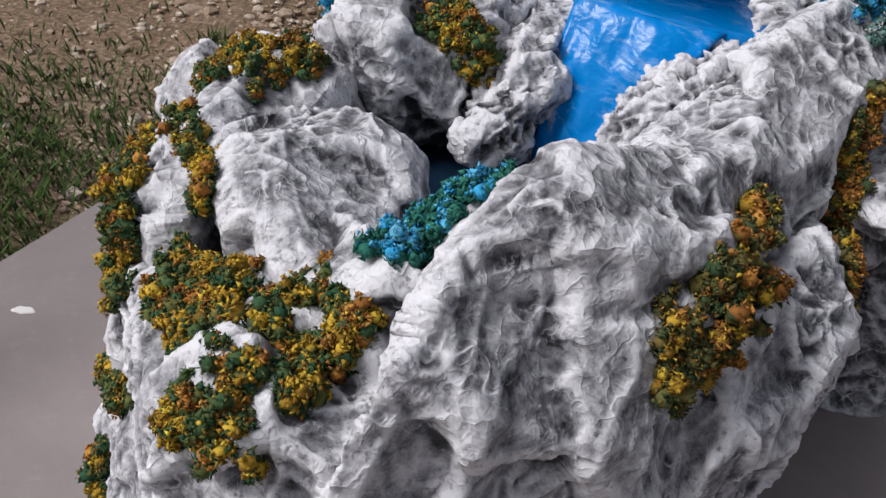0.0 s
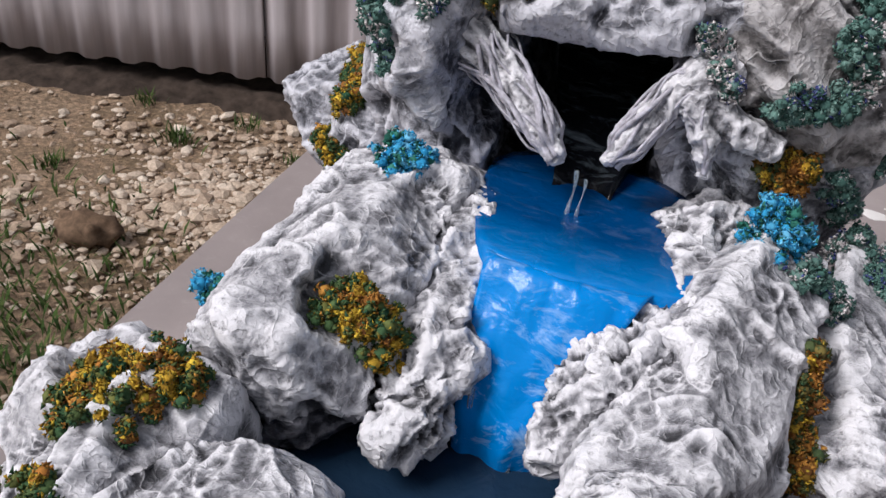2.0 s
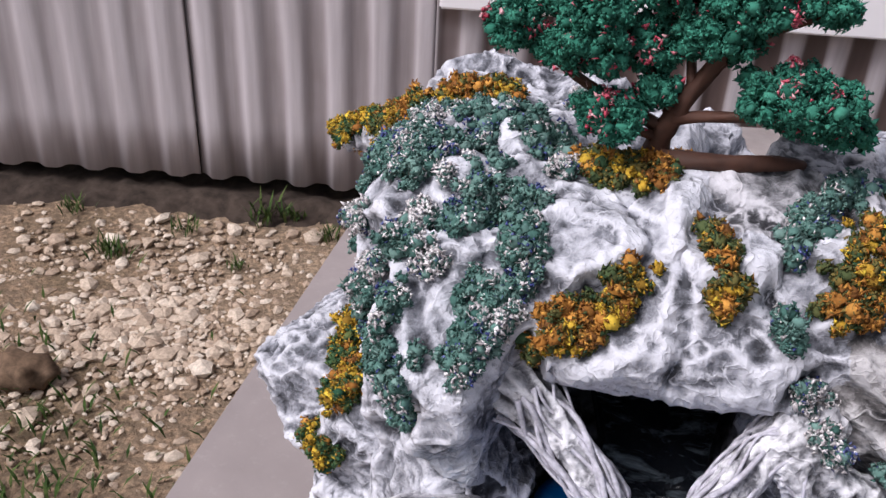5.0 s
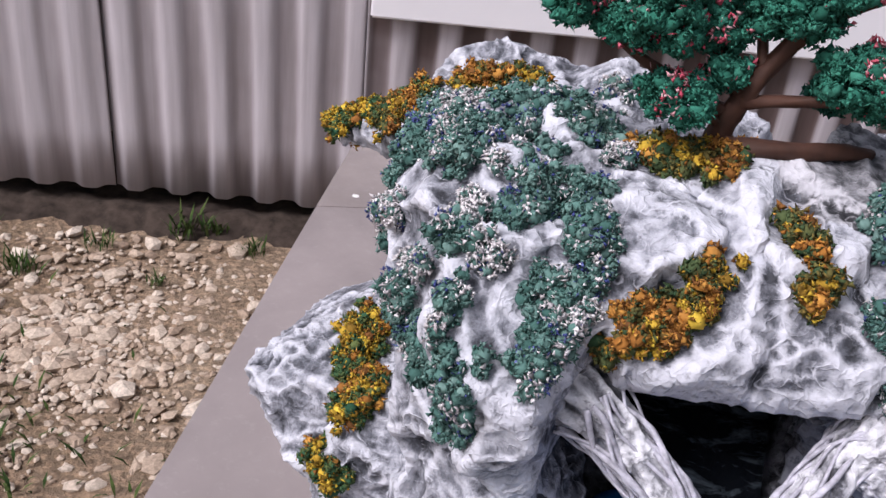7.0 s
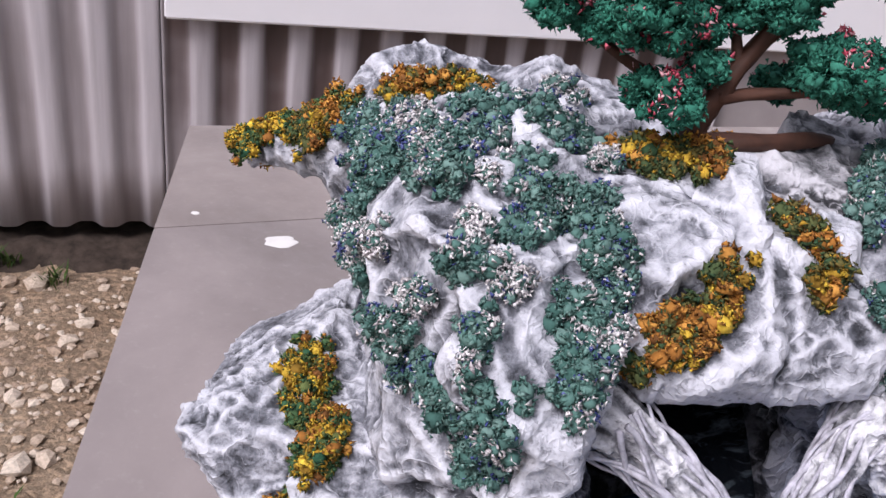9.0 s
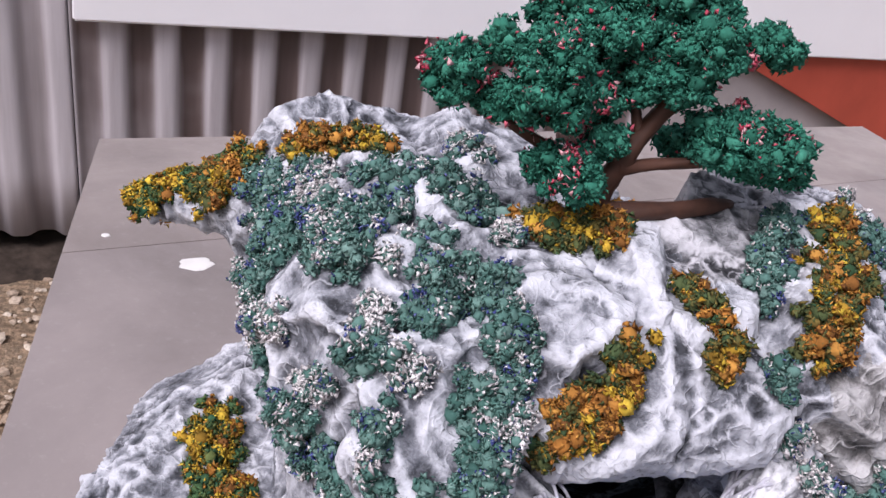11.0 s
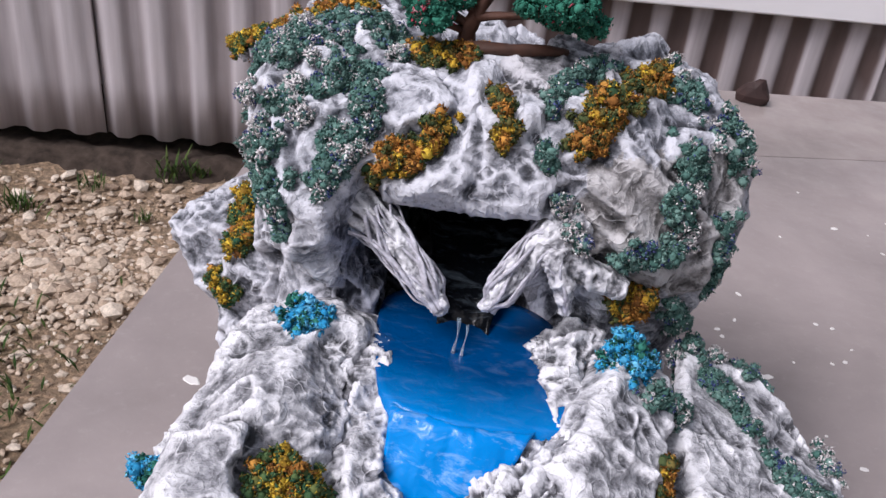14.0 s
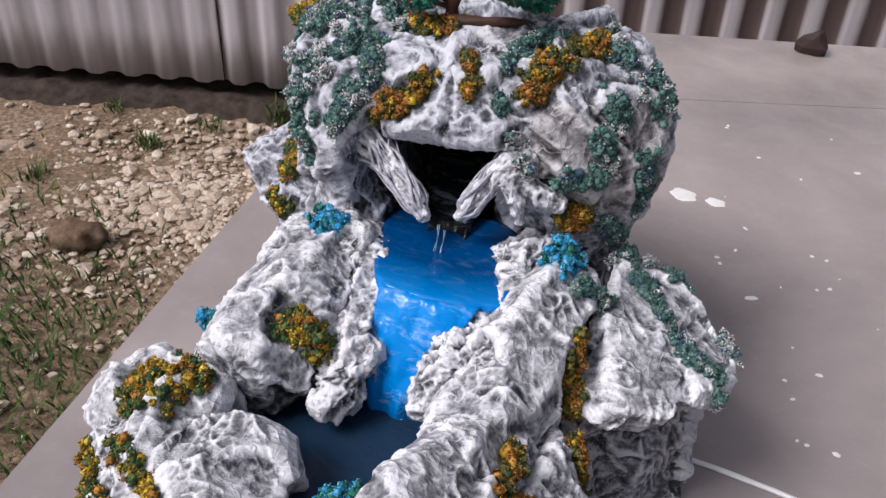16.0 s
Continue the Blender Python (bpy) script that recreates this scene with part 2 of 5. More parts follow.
PINK = crumb_material("pink_red_crumbs", [(0.35, 0.03, 0.06), (0.60, 0.12, 0.17), (0.80, 0.52, 0.54)])


def table_material(name, tint):
    m, n, l, b = material(name, 0.42, spec=0.5)
    co = object_coords(n)
    cloud = tex_noise(n, l, co, 3.0, 6, 0.6, 0.3)
    c = ramp(n, l, cloud, [(0.28, tuple(0.6 * x for x in tint)), (0.5, tuple(0.9 * x for x in tint)), (0.72, tuple(1.15 * x for x in tint))])
    dust = ramp(n, l, tex_noise(n, l, co, 60, 6, 0.75), [(0.55, (0, 0, 0)), (0.9, (0.35, 0.35, 0.35))])
    c = mix(n, l, dust, c, (0.5, 0.47, 0.45))
    l.new(c, b.inputs["Base Color"])
    l.new(ramp(n, l, tex_noise(n, l, co, 9, 5), [(0.35, (0.3, 0.3, 0.3)), (0.7, (0.6, 0.6, 0.6))]), b.inputs["Roughness"])
    bump(n, l, b, tex_noise(n, l, co, 35, 5), 0.15, 0.004)
    return m


TABLE = table_material("worn_grey_brown_board", (0.30, 0.258, 0.25))
TABLE_BACK = table_material("worn_brown_board", (0.30, 0.255, 0.242))


def sheet_material():
    m, n, l, b = material("weathered_metal_sheet", 0.45, 0.0, 0.5)
    co = object_coords(n)
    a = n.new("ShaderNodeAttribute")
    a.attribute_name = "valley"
    dirt_shade = maths(n, l, "MULTIPLY", a.outputs["Fac"], ramp(n, l, tex_noise(n, l, co, 1.6, 4), [(0.25, (0.35, 0.35, 0.35)), (0.6, (1, 1, 1))]))
    # dirt and shadow share one groove colour, stronger on the sheets past the sign
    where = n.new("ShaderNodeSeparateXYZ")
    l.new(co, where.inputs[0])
    right_gain = ramp(n, l, maths(n, l, "MULTIPLY_ADD", where.outputs["X"], 0.5), [(0.0, (0.6, 0.6, 0.6)), (0.5, (1.0, 1.0, 1.0))])
    c = mix(n, l, maths(n, l, "MULTIPLY", dirt_shade, right_gain, True), (0.50, 0.465, 0.49), (0.11, 0.078, 0.074))
    streak = node(n, "ShaderNodeMapping", Scale=(9, 9, 0.6))
    l.new(co, streak.inputs["Vector"])
    s = ramp(n, l, tex_noise(n, l, streak.outputs[0], 3, 5), [(0.3, (0.75, 0.73, 0.72)), (0.7, (1.05, 1.05, 1.05))])
    l.new(mix(n, l, 1.0, c, s, "MULTIPLY"), b.inputs["Base Color"])
    return m


SHEET = sheet_material()


def plain_material(name, colour, rough=0.6, scale=12, spread=0.15, spec=0.4):
    m, n, l, b = material(name, rough, spec=spec)
    t = tex_noise(n, l, object_coords(n), scale, 5)
    l.new(ramp(n, l, t, [(0.3, tuple(x * (1 - spread) for x in colour)), (0.7, tuple(min(1, x * (1 + spread)) for x in colour))]), b.inputs["Base Color"])
    return m


SIGN_WHITE = plain_material("white_board_paint", (0.90, 0.88, 0.90), 0.5, 3, 0.02)
RED_PAINT = plain_material("brick_red_paint", (0.42, 0.07, 0.04), 0.6, 4, 0.12)
GREY_PANEL = plain_material("grey_flat_panel", (0.38, 0.34, 0.34), 0.6, 4, 0.12)
BARK = plain_material("red_brown_bark", (0.06, 0.024, 0.014), 0.7, 60, 0.4)
CABLE_WHITE = plain_material("white_cable_sheath", (0.8, 0.79, 0.78), 0.35, 8, 0.04)
STONE_DARK = plain_material("dark_brown_stone", (0.03, 0.014, 0.012), 0.7, 20, 0.3)
CLOD = plain_material("dry_brown_clod", (0.13, 0.085, 0.055), 0.95, 45, 0.5, 0.2)
SPLASH = plain_material("dried_white_paint", (0.72, 0.70, 0.68), 0.5, 30, 0.08)
STRAND = plain_material("grey_white_stiffened_cord", (0.42, 0.41, 0.46), 0.75, 160, 0.45)
PEBBLE = crumb_material("pale_pebbles", [(0.34, 0.25, 0.18), (0.48, 0.38, 0.29), (0.66, 0.57, 0.47)], 0.85)
WEED = crumb_material("weed_leaves", [(0.03, 0.06, 0.015), (0.05, 0.09, 0.02), (0.09, 0.12, 0.035)])


def ground_material():
    m, n, l, b = material("dry_earth", 0.95, spec=0.2)
    co = object_coords(n)
    big = tex_noise(n, l, co, 1.3, 5, 0.6)
    c = ramp(n, l, big, [(0.3, (0.16, 0.12, 0.07)), (0.5, (0.30, 0.215, 0.145)), (0.7, (0.40, 0.31, 0.22))])
    speck = ramp(n, l, tex_noise(n, l, co, 55, 4, 0.7), [(0.45, (0.6, 0.6, 0.6)), (0.65, (1.4, 1.35, 1.3))])
    l.new(mix(n, l, 0.9, c, speck, "MULTIPLY"), b.inputs["Base Color"])
    bump(n, l, b, tex_noise(n, l, co, 30, 6, 0.7), 0.8, 0.03)
    return m


EARTH = ground_material()
# soil colour that also carries the shade along the fence foot
SHADED_SOIL = plain_material("shade_dark_soil", (0.045, 0.033, 0.026), 0.95, 26, 0.5, 0.2)


def water_material(name, colour, deep, streak):
    m, n, l, b = material(name, 0.2, spec=0.25)
    co = object_coords(n)
    # the cave's shade is put into the water colour, darker towards the back
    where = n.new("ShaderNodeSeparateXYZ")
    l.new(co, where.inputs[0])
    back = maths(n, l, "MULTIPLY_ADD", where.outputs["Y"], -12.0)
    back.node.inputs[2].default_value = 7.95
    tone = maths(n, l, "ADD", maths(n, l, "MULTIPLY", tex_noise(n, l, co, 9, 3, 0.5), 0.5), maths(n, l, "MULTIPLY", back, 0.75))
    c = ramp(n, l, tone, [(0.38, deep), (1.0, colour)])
    if streak:
        mp = node(n, "ShaderNodeMapping", Scale=(30, 75, 45))
        mp.inputs["Rotation"].default_value = (0, 0, 0.35)
        l.new(co, mp.inputs["Vector"])
        foam = ramp(n, l, tex_noise(n, l, mp.outputs[0], 1.0, 5, 0.7, 0.6), [(0.52, (0, 0, 0)), (0.80, (0.8, 0.8, 0.8))])
        a = n.new("ShaderNodeAttribute")
        a.attribute_name = "foam"
        c = mix(n, l, maths(n, l, "MULTIPLY", foam, a.outputs["Fac"]), c, (0.65, 0.80, 0.92))
    l.new(c, b.inputs["Base Color"])
    bump(n, l, b, tex_noise(n, l, co, 60, 3, 0.55, 0.5), 0.5, 0.004)
    return m


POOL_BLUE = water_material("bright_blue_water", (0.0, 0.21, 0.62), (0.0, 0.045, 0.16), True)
POOL_DARK = water_material("dark_navy_water", (0.012, 0.03, 0.06), (0.006, 0.016, 0.035), False)

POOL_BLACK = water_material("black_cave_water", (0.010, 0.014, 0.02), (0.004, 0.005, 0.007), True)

GLASSY, gn, gl, gb = material("clear_water", 0.03, spec=0.6)
gb.inputs["Base Color"].default_value = (0.75, 0.88, 0.95, 1)
gb.inputs["Transmission Weight"].default_value = 0.85
gb.inputs["IOR"].default_value = 1.33

# ---- setting ----
SLOPE = 0.215      # the metal wall and the table's far edge run at a slant to x


def wall_y(x):
    return 2.715 + SLOPE * (x + 1.557)


def box(lo, hi, bevel=0.0):
    bm = bmesh.new()
    bmesh.ops.create_cube(bm, size=1)
    for v in bm.verts:
        v.co = [l + (c + 0.5) * (h - l) for c, l, h in zip(v.co, lo, hi)]
    if bevel:
        bmesh.ops.bevel(bm, geom=list(bm.edges), offset=bevel, segments=2, affect="EDGES", profile=0.6)
    return bm


def ground():
    k = np.arange(-40, 40.01, 0.5)
    f = np.arange(-4, 4.001, 0.08)
    xs = np.unique(np.round(np.concatenate([k[np.abs(k + 1) > 3.5], f - 1]), 3))
    ys = np.unique(np.round(np.concatenate([k[np.abs(k - 1.5) > 3.5], f + 1.5]), 3))
    g = np.stack(np.meshgrid(xs, ys, indexing="ij"), -1).reshape(-1, 2)
    p = np.concatenate([g, np.zeros((len(g), 1))], 1)
    near = np.exp(-((g[:, 0] + 1) ** 2 + (g[:, 1] - 1.5) ** 2) / 8)
    p[:, 2] = near * (0.02 * fbm(p * 2.2) + 0.008 * fbm(p * 9 + 5))
    i = np.arange(len(xs) * len(ys)).reshape(len(xs), len(ys))
    q = np.stack([i[:-1, :-1], i[1:, :-1], i[1:, 1:], i[:-1, 1:]], -1).reshape(-1, 4)
    ob = new("ground", mesh_from("ground", p, q, EARTH))
    tagged(ob, "dry brown earth yard strewn with pale gravel", "ground", kind="structure")


ground()


def shaded_soil_strip():
    """A low bank of soil, coloured dark for the shade under the fence."""
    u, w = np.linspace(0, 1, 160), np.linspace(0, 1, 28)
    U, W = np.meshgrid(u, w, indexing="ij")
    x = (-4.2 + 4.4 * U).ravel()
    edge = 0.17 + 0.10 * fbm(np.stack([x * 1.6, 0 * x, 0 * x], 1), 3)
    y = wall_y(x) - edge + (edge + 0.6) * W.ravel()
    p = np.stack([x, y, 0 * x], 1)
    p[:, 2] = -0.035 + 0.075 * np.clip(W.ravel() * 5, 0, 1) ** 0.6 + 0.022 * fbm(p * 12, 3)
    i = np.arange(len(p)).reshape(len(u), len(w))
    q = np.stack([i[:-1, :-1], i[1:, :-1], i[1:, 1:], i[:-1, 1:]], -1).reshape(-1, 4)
    tagged(new("shaded_soil_strip", mesh_from("shaded_soil_strip", p, q, SHADED_SOIL)), "dark soil strip with the shade under the metal fence put into its colour", "soil", kind="structure")


shaded_soil_strip()


def metal_wall():
    """Corrugated sheets, each one piece with wavy foot, fixed side by side along a slanted line."""
    root = thing("wall_north", "weathered grey corrugated metal sheet fence, grooves coloured for brown dirt and shadow", "wall", kind="structure")
    pitch, top = 0.1365, 2.6
    for x0, x1, out, depth in ((-4.6, -3.1, 0.0, 0.010), (-3.1, -1.557, 0.006, 0.010), (-1.557, -0.785, 0.0, 0.017), (-0.785, 1.08, 0.010, 0.02)):
        xs = np.arange(x0, x1 + 0.004, 0.00853)
        phase = (xs - 0.073) / pitch
        tri = np.abs((phase % 1) - 0.5) * 4 - 1          # -1 on a crest, 1 in a groove
        wave = np.clip(tri * 1.7, -1, 1)
        wave = np.sin(wave * math.pi / 2)
        zs = np.linspace(0.095, top, 14)
        verts, val = [], []
        for z in zs:
            y = wall_y(xs) - out + 0.5 * depth * wave + 0.012 * np.sin(xs * 3.1 + z)
            zz = z + (0.006 * wave if z < 0.1 else 0 * wave)
            verts.append(np.stack([xs - 0.03 * (z - 0.1), y, zz], 1))
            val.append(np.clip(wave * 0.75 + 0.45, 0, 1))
        verts, val = np.concatenate(verts), np.concatenate(val)
        back = verts + np.array((0, 0.0015, 0))
        m, r = len(xs), len(zs)
        i = np.arange(m * r).reshape(r, m)
        q = np.stack([i[:-1, :-1], i[:-1, 1:], i[1:, 1:], i[1:, :-1]], -1).reshape(-1, 4)
        rim = np.concatenate([i[0, :], i[1:, -1], i[-1, -2::-1], i[-2:0:-1, 0]])
        nx = np.roll(rim, -1)
        side = np.stack([nx, rim, rim + m * r, nx + m * r], 1)
        faces = np.concatenate([q, q[:, ::-1] + m * r, side])
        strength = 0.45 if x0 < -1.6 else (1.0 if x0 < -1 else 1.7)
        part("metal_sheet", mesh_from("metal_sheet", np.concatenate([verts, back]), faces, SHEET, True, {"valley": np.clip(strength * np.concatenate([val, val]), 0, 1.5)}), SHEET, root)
    # flat panel that goes on past the last sheet
    bm = bmesh.new()
    x0, x1 = 1.085, 4.2
    quad = [(x0, wall_y(x0) + 0.012, 0.0), (x1, wall_y(x1) + 0.012, 0.0), (x1, wall_y(x1) + 0.012, 2.6), (x0, wall_y(x0) + 0.012, 2.6)]
    f = [bm.verts.new(p) for p in quad]
    b = [bm.verts.new((p[0], p[1] + 0.03, p[2])) for p in quad]
    bm.faces.new(f)
    bm.faces.new(b[::-1])
    for k in range(4):
        bm.faces.new((f[(k + 1) % 4], f[k], b[k], b[(k + 1) % 4]))
    bmesh.ops.recalc_face_normals(bm, faces=bm.faces)
    part("flat_panel", bm, GREY_PANEL, root, "plain grey fence panel", False)


metal_wall()


def prism(outline, y0, y1, bevel=0.0):
    """An outline in x and z, standing along the wall between two offsets in front of it."""
    bm = bmesh.new()
    a = [bm.verts.new((x, wall_y(x) - y0, z)) for x, z in outline]
    b = [bm.verts.new((x, wall_y(x) - y1, z)) for x, z in outline]
    bm.faces.new(a)
    bm.faces.new(b[::-1])
    n = len(outline)
    for k in range(n):
        bm.faces.new((a[(k + 1) % n], a[k], b[k], b[(k + 1) % n]))
    bmesh.ops.recalc_face_normals(bm, faces=bm.faces)
    if bevel:
        bmesh.ops.bevel(bm, geom=list(bm.edges), offset=bevel, segments=2, affect="EDGES")
    return bm


# unseen wall and roof, added so that it is dark behind the fence
tagged(part("shade_wall", prism([(-5, 0.0), (4.5, 0.0), (4.5, 2.7), (-5, 2.7)], -0.75, -0.70), GREY_PANEL, None, smooth=False), "added unseen wall that keeps light out behind the fence", "wall", kind="structure")
tagged(part("roof", prism([(-5, 2.62), (4.5, 2.62), (4.5, 2.66), (-5, 2.66)], -0.72, 0.05), GREY_PANEL, None, smooth=False), "added unseen roof strip that keeps light out behind the fence", "roof", kind="structure")
tagged(part("sign_board", prism([(-0.79, 0.745), (3.4, 0.80), (3.4, 1.75), (-0.79, 1.70)], 0.06, 0.035, 0.006), SIGN_WHITE, None, smooth=False),
       "large plain white board hung on the metal fence", "sign board")
tagged(part("red_board", prism([(1.25, 0.82), (3.2, 0.10), (3.2, 0.86), (1.25, 0.86)], 0.032, 0.012, 0.002), RED_PAINT, None, smooth=False),
       "brick-red painted board slanting beneath the white board", "board")


def table():
    """A long table whose top is two boards, the far one browner."""
    root = thing("table", "worn grey-brown tabletop spotted with white paint", "table")
    left = lambda y: -0.538 - 0.033 * y
    far = lambda x: 2.19 + 0.29 * x
    seam = lambda x: 1.765 + 0.33 * x

    def board(name, pts, mat):
        bm = bmesh.new()
        a = [bm.verts.new((*p, 0.75)) for p in pts]
        b = [bm.verts.new((*p, 0.722)) for p in pts]
        bm.faces.new(a)
        bm.faces.new(b[::-1])
        n = len(pts)
        for k in range(n):
            bm.faces.new((a[(k + 1) % n], a[k], b[k], b[(k + 1) % n]))
        bmesh.ops.recalc_face_normals(bm, faces=bm.faces)
        bmesh.ops.bevel(bm, geom=list(bm.edges), offset=0.0012, segments=2, affect="EDGES")
        return part(name, bm, mat, root, smooth=False)

    xl = left(1.58)
    board("front_board", [(left(-0.35), -0.35), (1.5, -0.35), (1.5, seam(1.5)), (xl, seam(xl))], TABLE)
    xr = left(2.0)
    board("back_board", [(xl, seam(xl) + 0.0004), (1.5, seam(1.5) + 0.0004), (1.5, far(1.5)), (xr, far(xr))], TABLE_BACK)
    for x, y in ((-0.44, -0.25), (1.4, -0.25), (-0.5, 1.85), (1.4, 2.4)):
        part("leg", box((x - 0.035, y - 0.035, 0.0), (x + 0.035, y + 0.035, 0.722), 0.004), TABLE_BACK, root, smooth=False)


table()

# ---- the fountain's rocks ----
fountain = thing("rockery_fountain", "miniature grey-white rock waterfall fountain of painted cement cloth on a table", "fountain", (-0.15, 0.62, 0.75))
FLOOR = 0.7502
ROCKS = []      # vertices and quads of all rocks, for setting plants on them


def split(verts, quads):
    """Each quad becomes four."""
    e = np.sort(np.concatenate([quads[:, [0, 1]], quads[:, [1, 2]], quads[:, [2, 3]], quads[:, [3, 0]]]), 1)
    keys, back = np.unique(e[:, 0].astype(np.int64) * len(verts) + e[:, 1], return_inverse=True)
    a, b = keys // len(verts), keys % len(verts)
    mids = back.reshape(4, -1) + len(verts)
    centre = np.arange(len(quads)) + len(verts) + len(keys)
    out = np.concatenate([verts, 0.5 * (verts[a] + verts[b]), verts[quads].mean(1)])
    m = [mids[k] for k in range(4)]
    q = [quads[:, k] for k in range(4)]
    return out, np.concatenate([np.stack([q[k], m[k], centre, m[k - 1]], 1) for k in range(4)])


def facets(verts, n, spacing, tilt, stretch, seed):
    """Draws the skin onto flat, slightly tilted panes; gives the shift and how near a pane's edge lies."""
    r = np.random.RandomState(seed)
    v = verts * np.array(stretch)
    picks = []
    for i in r.permutation(len(v))[:2500]:
        if not picks or ((v[picks] - v[i]) ** 2).sum(1).min() > spacing ** 2:
            picks.append(i)
    s, sn = v[picks], n[picks] + r.normal(size=(len(picks), 3)) * tilt
    sn /= np.linalg.norm(sn, axis=1)[:, None]
    home = verts[picks]
    outer = (sn[:, :, None] * sn[:, None, :]).reshape(-1, 9)
    table_ = np.concatenate([np.ones((len(s), 1)), sn * (sn * home).sum(1)[:, None], outer], 1)
    shift, near = np.zeros_like(verts), np.zeros(len(verts))
    for k in range(0, len(v), 20000):
        c = v[k:k + 20000]
        d2 = np.maximum((c ** 2).sum(1)[:, None] + (s ** 2).sum(1)[None] - 2 * c @ s.T, 0) + 0.006 * np.maximum(0, 1 - n[k:k + 20000] @ n[picks].T)
        low = np.partition(d2, 1, axis=1)[:, :2]
        w = np.exp(-(d2 - low[:, :1]) / (0.05 * spacing ** 2)) @ table_
        c = verts[k:k + 20000]
        shift[k:k + 20000] = (w[:, 1:4] - np.einsum("nij,nj->ni", w[:, 4:].reshape(-1, 3, 3), c)) / w[:, :1]
        near[k:k + 20000] = np.sqrt(low[:, 1]) - np.sqrt(low[:, 0])
    return shift, near


def hull(p, corners, rounding=0.004):
    """The block that a few corners span, with its edges a little rounded."""
    c = np.array(corners, float)
    mid, planes = c.mean(0), []
    for i in range(len(c)):
        for j in range(i + 1, len(c)):
            for k in range(j + 1, len(c)):
                n = np.cross(c[j] - c[i], c[k] - c[i])
                size = np.linalg.norm(n)
                if size < 1e-7:
                    continue
                n /= size
                if (mid - c[i]) @ n > 0:
                    n = -n
                if ((c - c[i]) @ n).max() < 1e-5 and not any(n @ m > 0.9995 for m, _ in planes):
                    planes.append((n, n @ c[i]))
    d = np.full(len(p), -9.0)
    for n, at in planes:
        e = p @ n - at
        h = np.clip(0.5 + 0.5 * (e - d) / rounding, 0, 1)
        d = d + (e - d) * h + rounding * h * (1 - h)
    return d


def crest(p, broad):
    """Long sharp crests between hollows that flatten out: 1 on a crest, 0 in a hollow; and the crest line alone."""
    n = np.abs(grad_noise(p))
    return (1 - np.clip(n / broad, 0, 1)) ** 2, n


QUARRY = []     # all rocks, so that each leaves out what lies buried in the others


def rock(*given, **more):
    QUARRY.append((given, more))


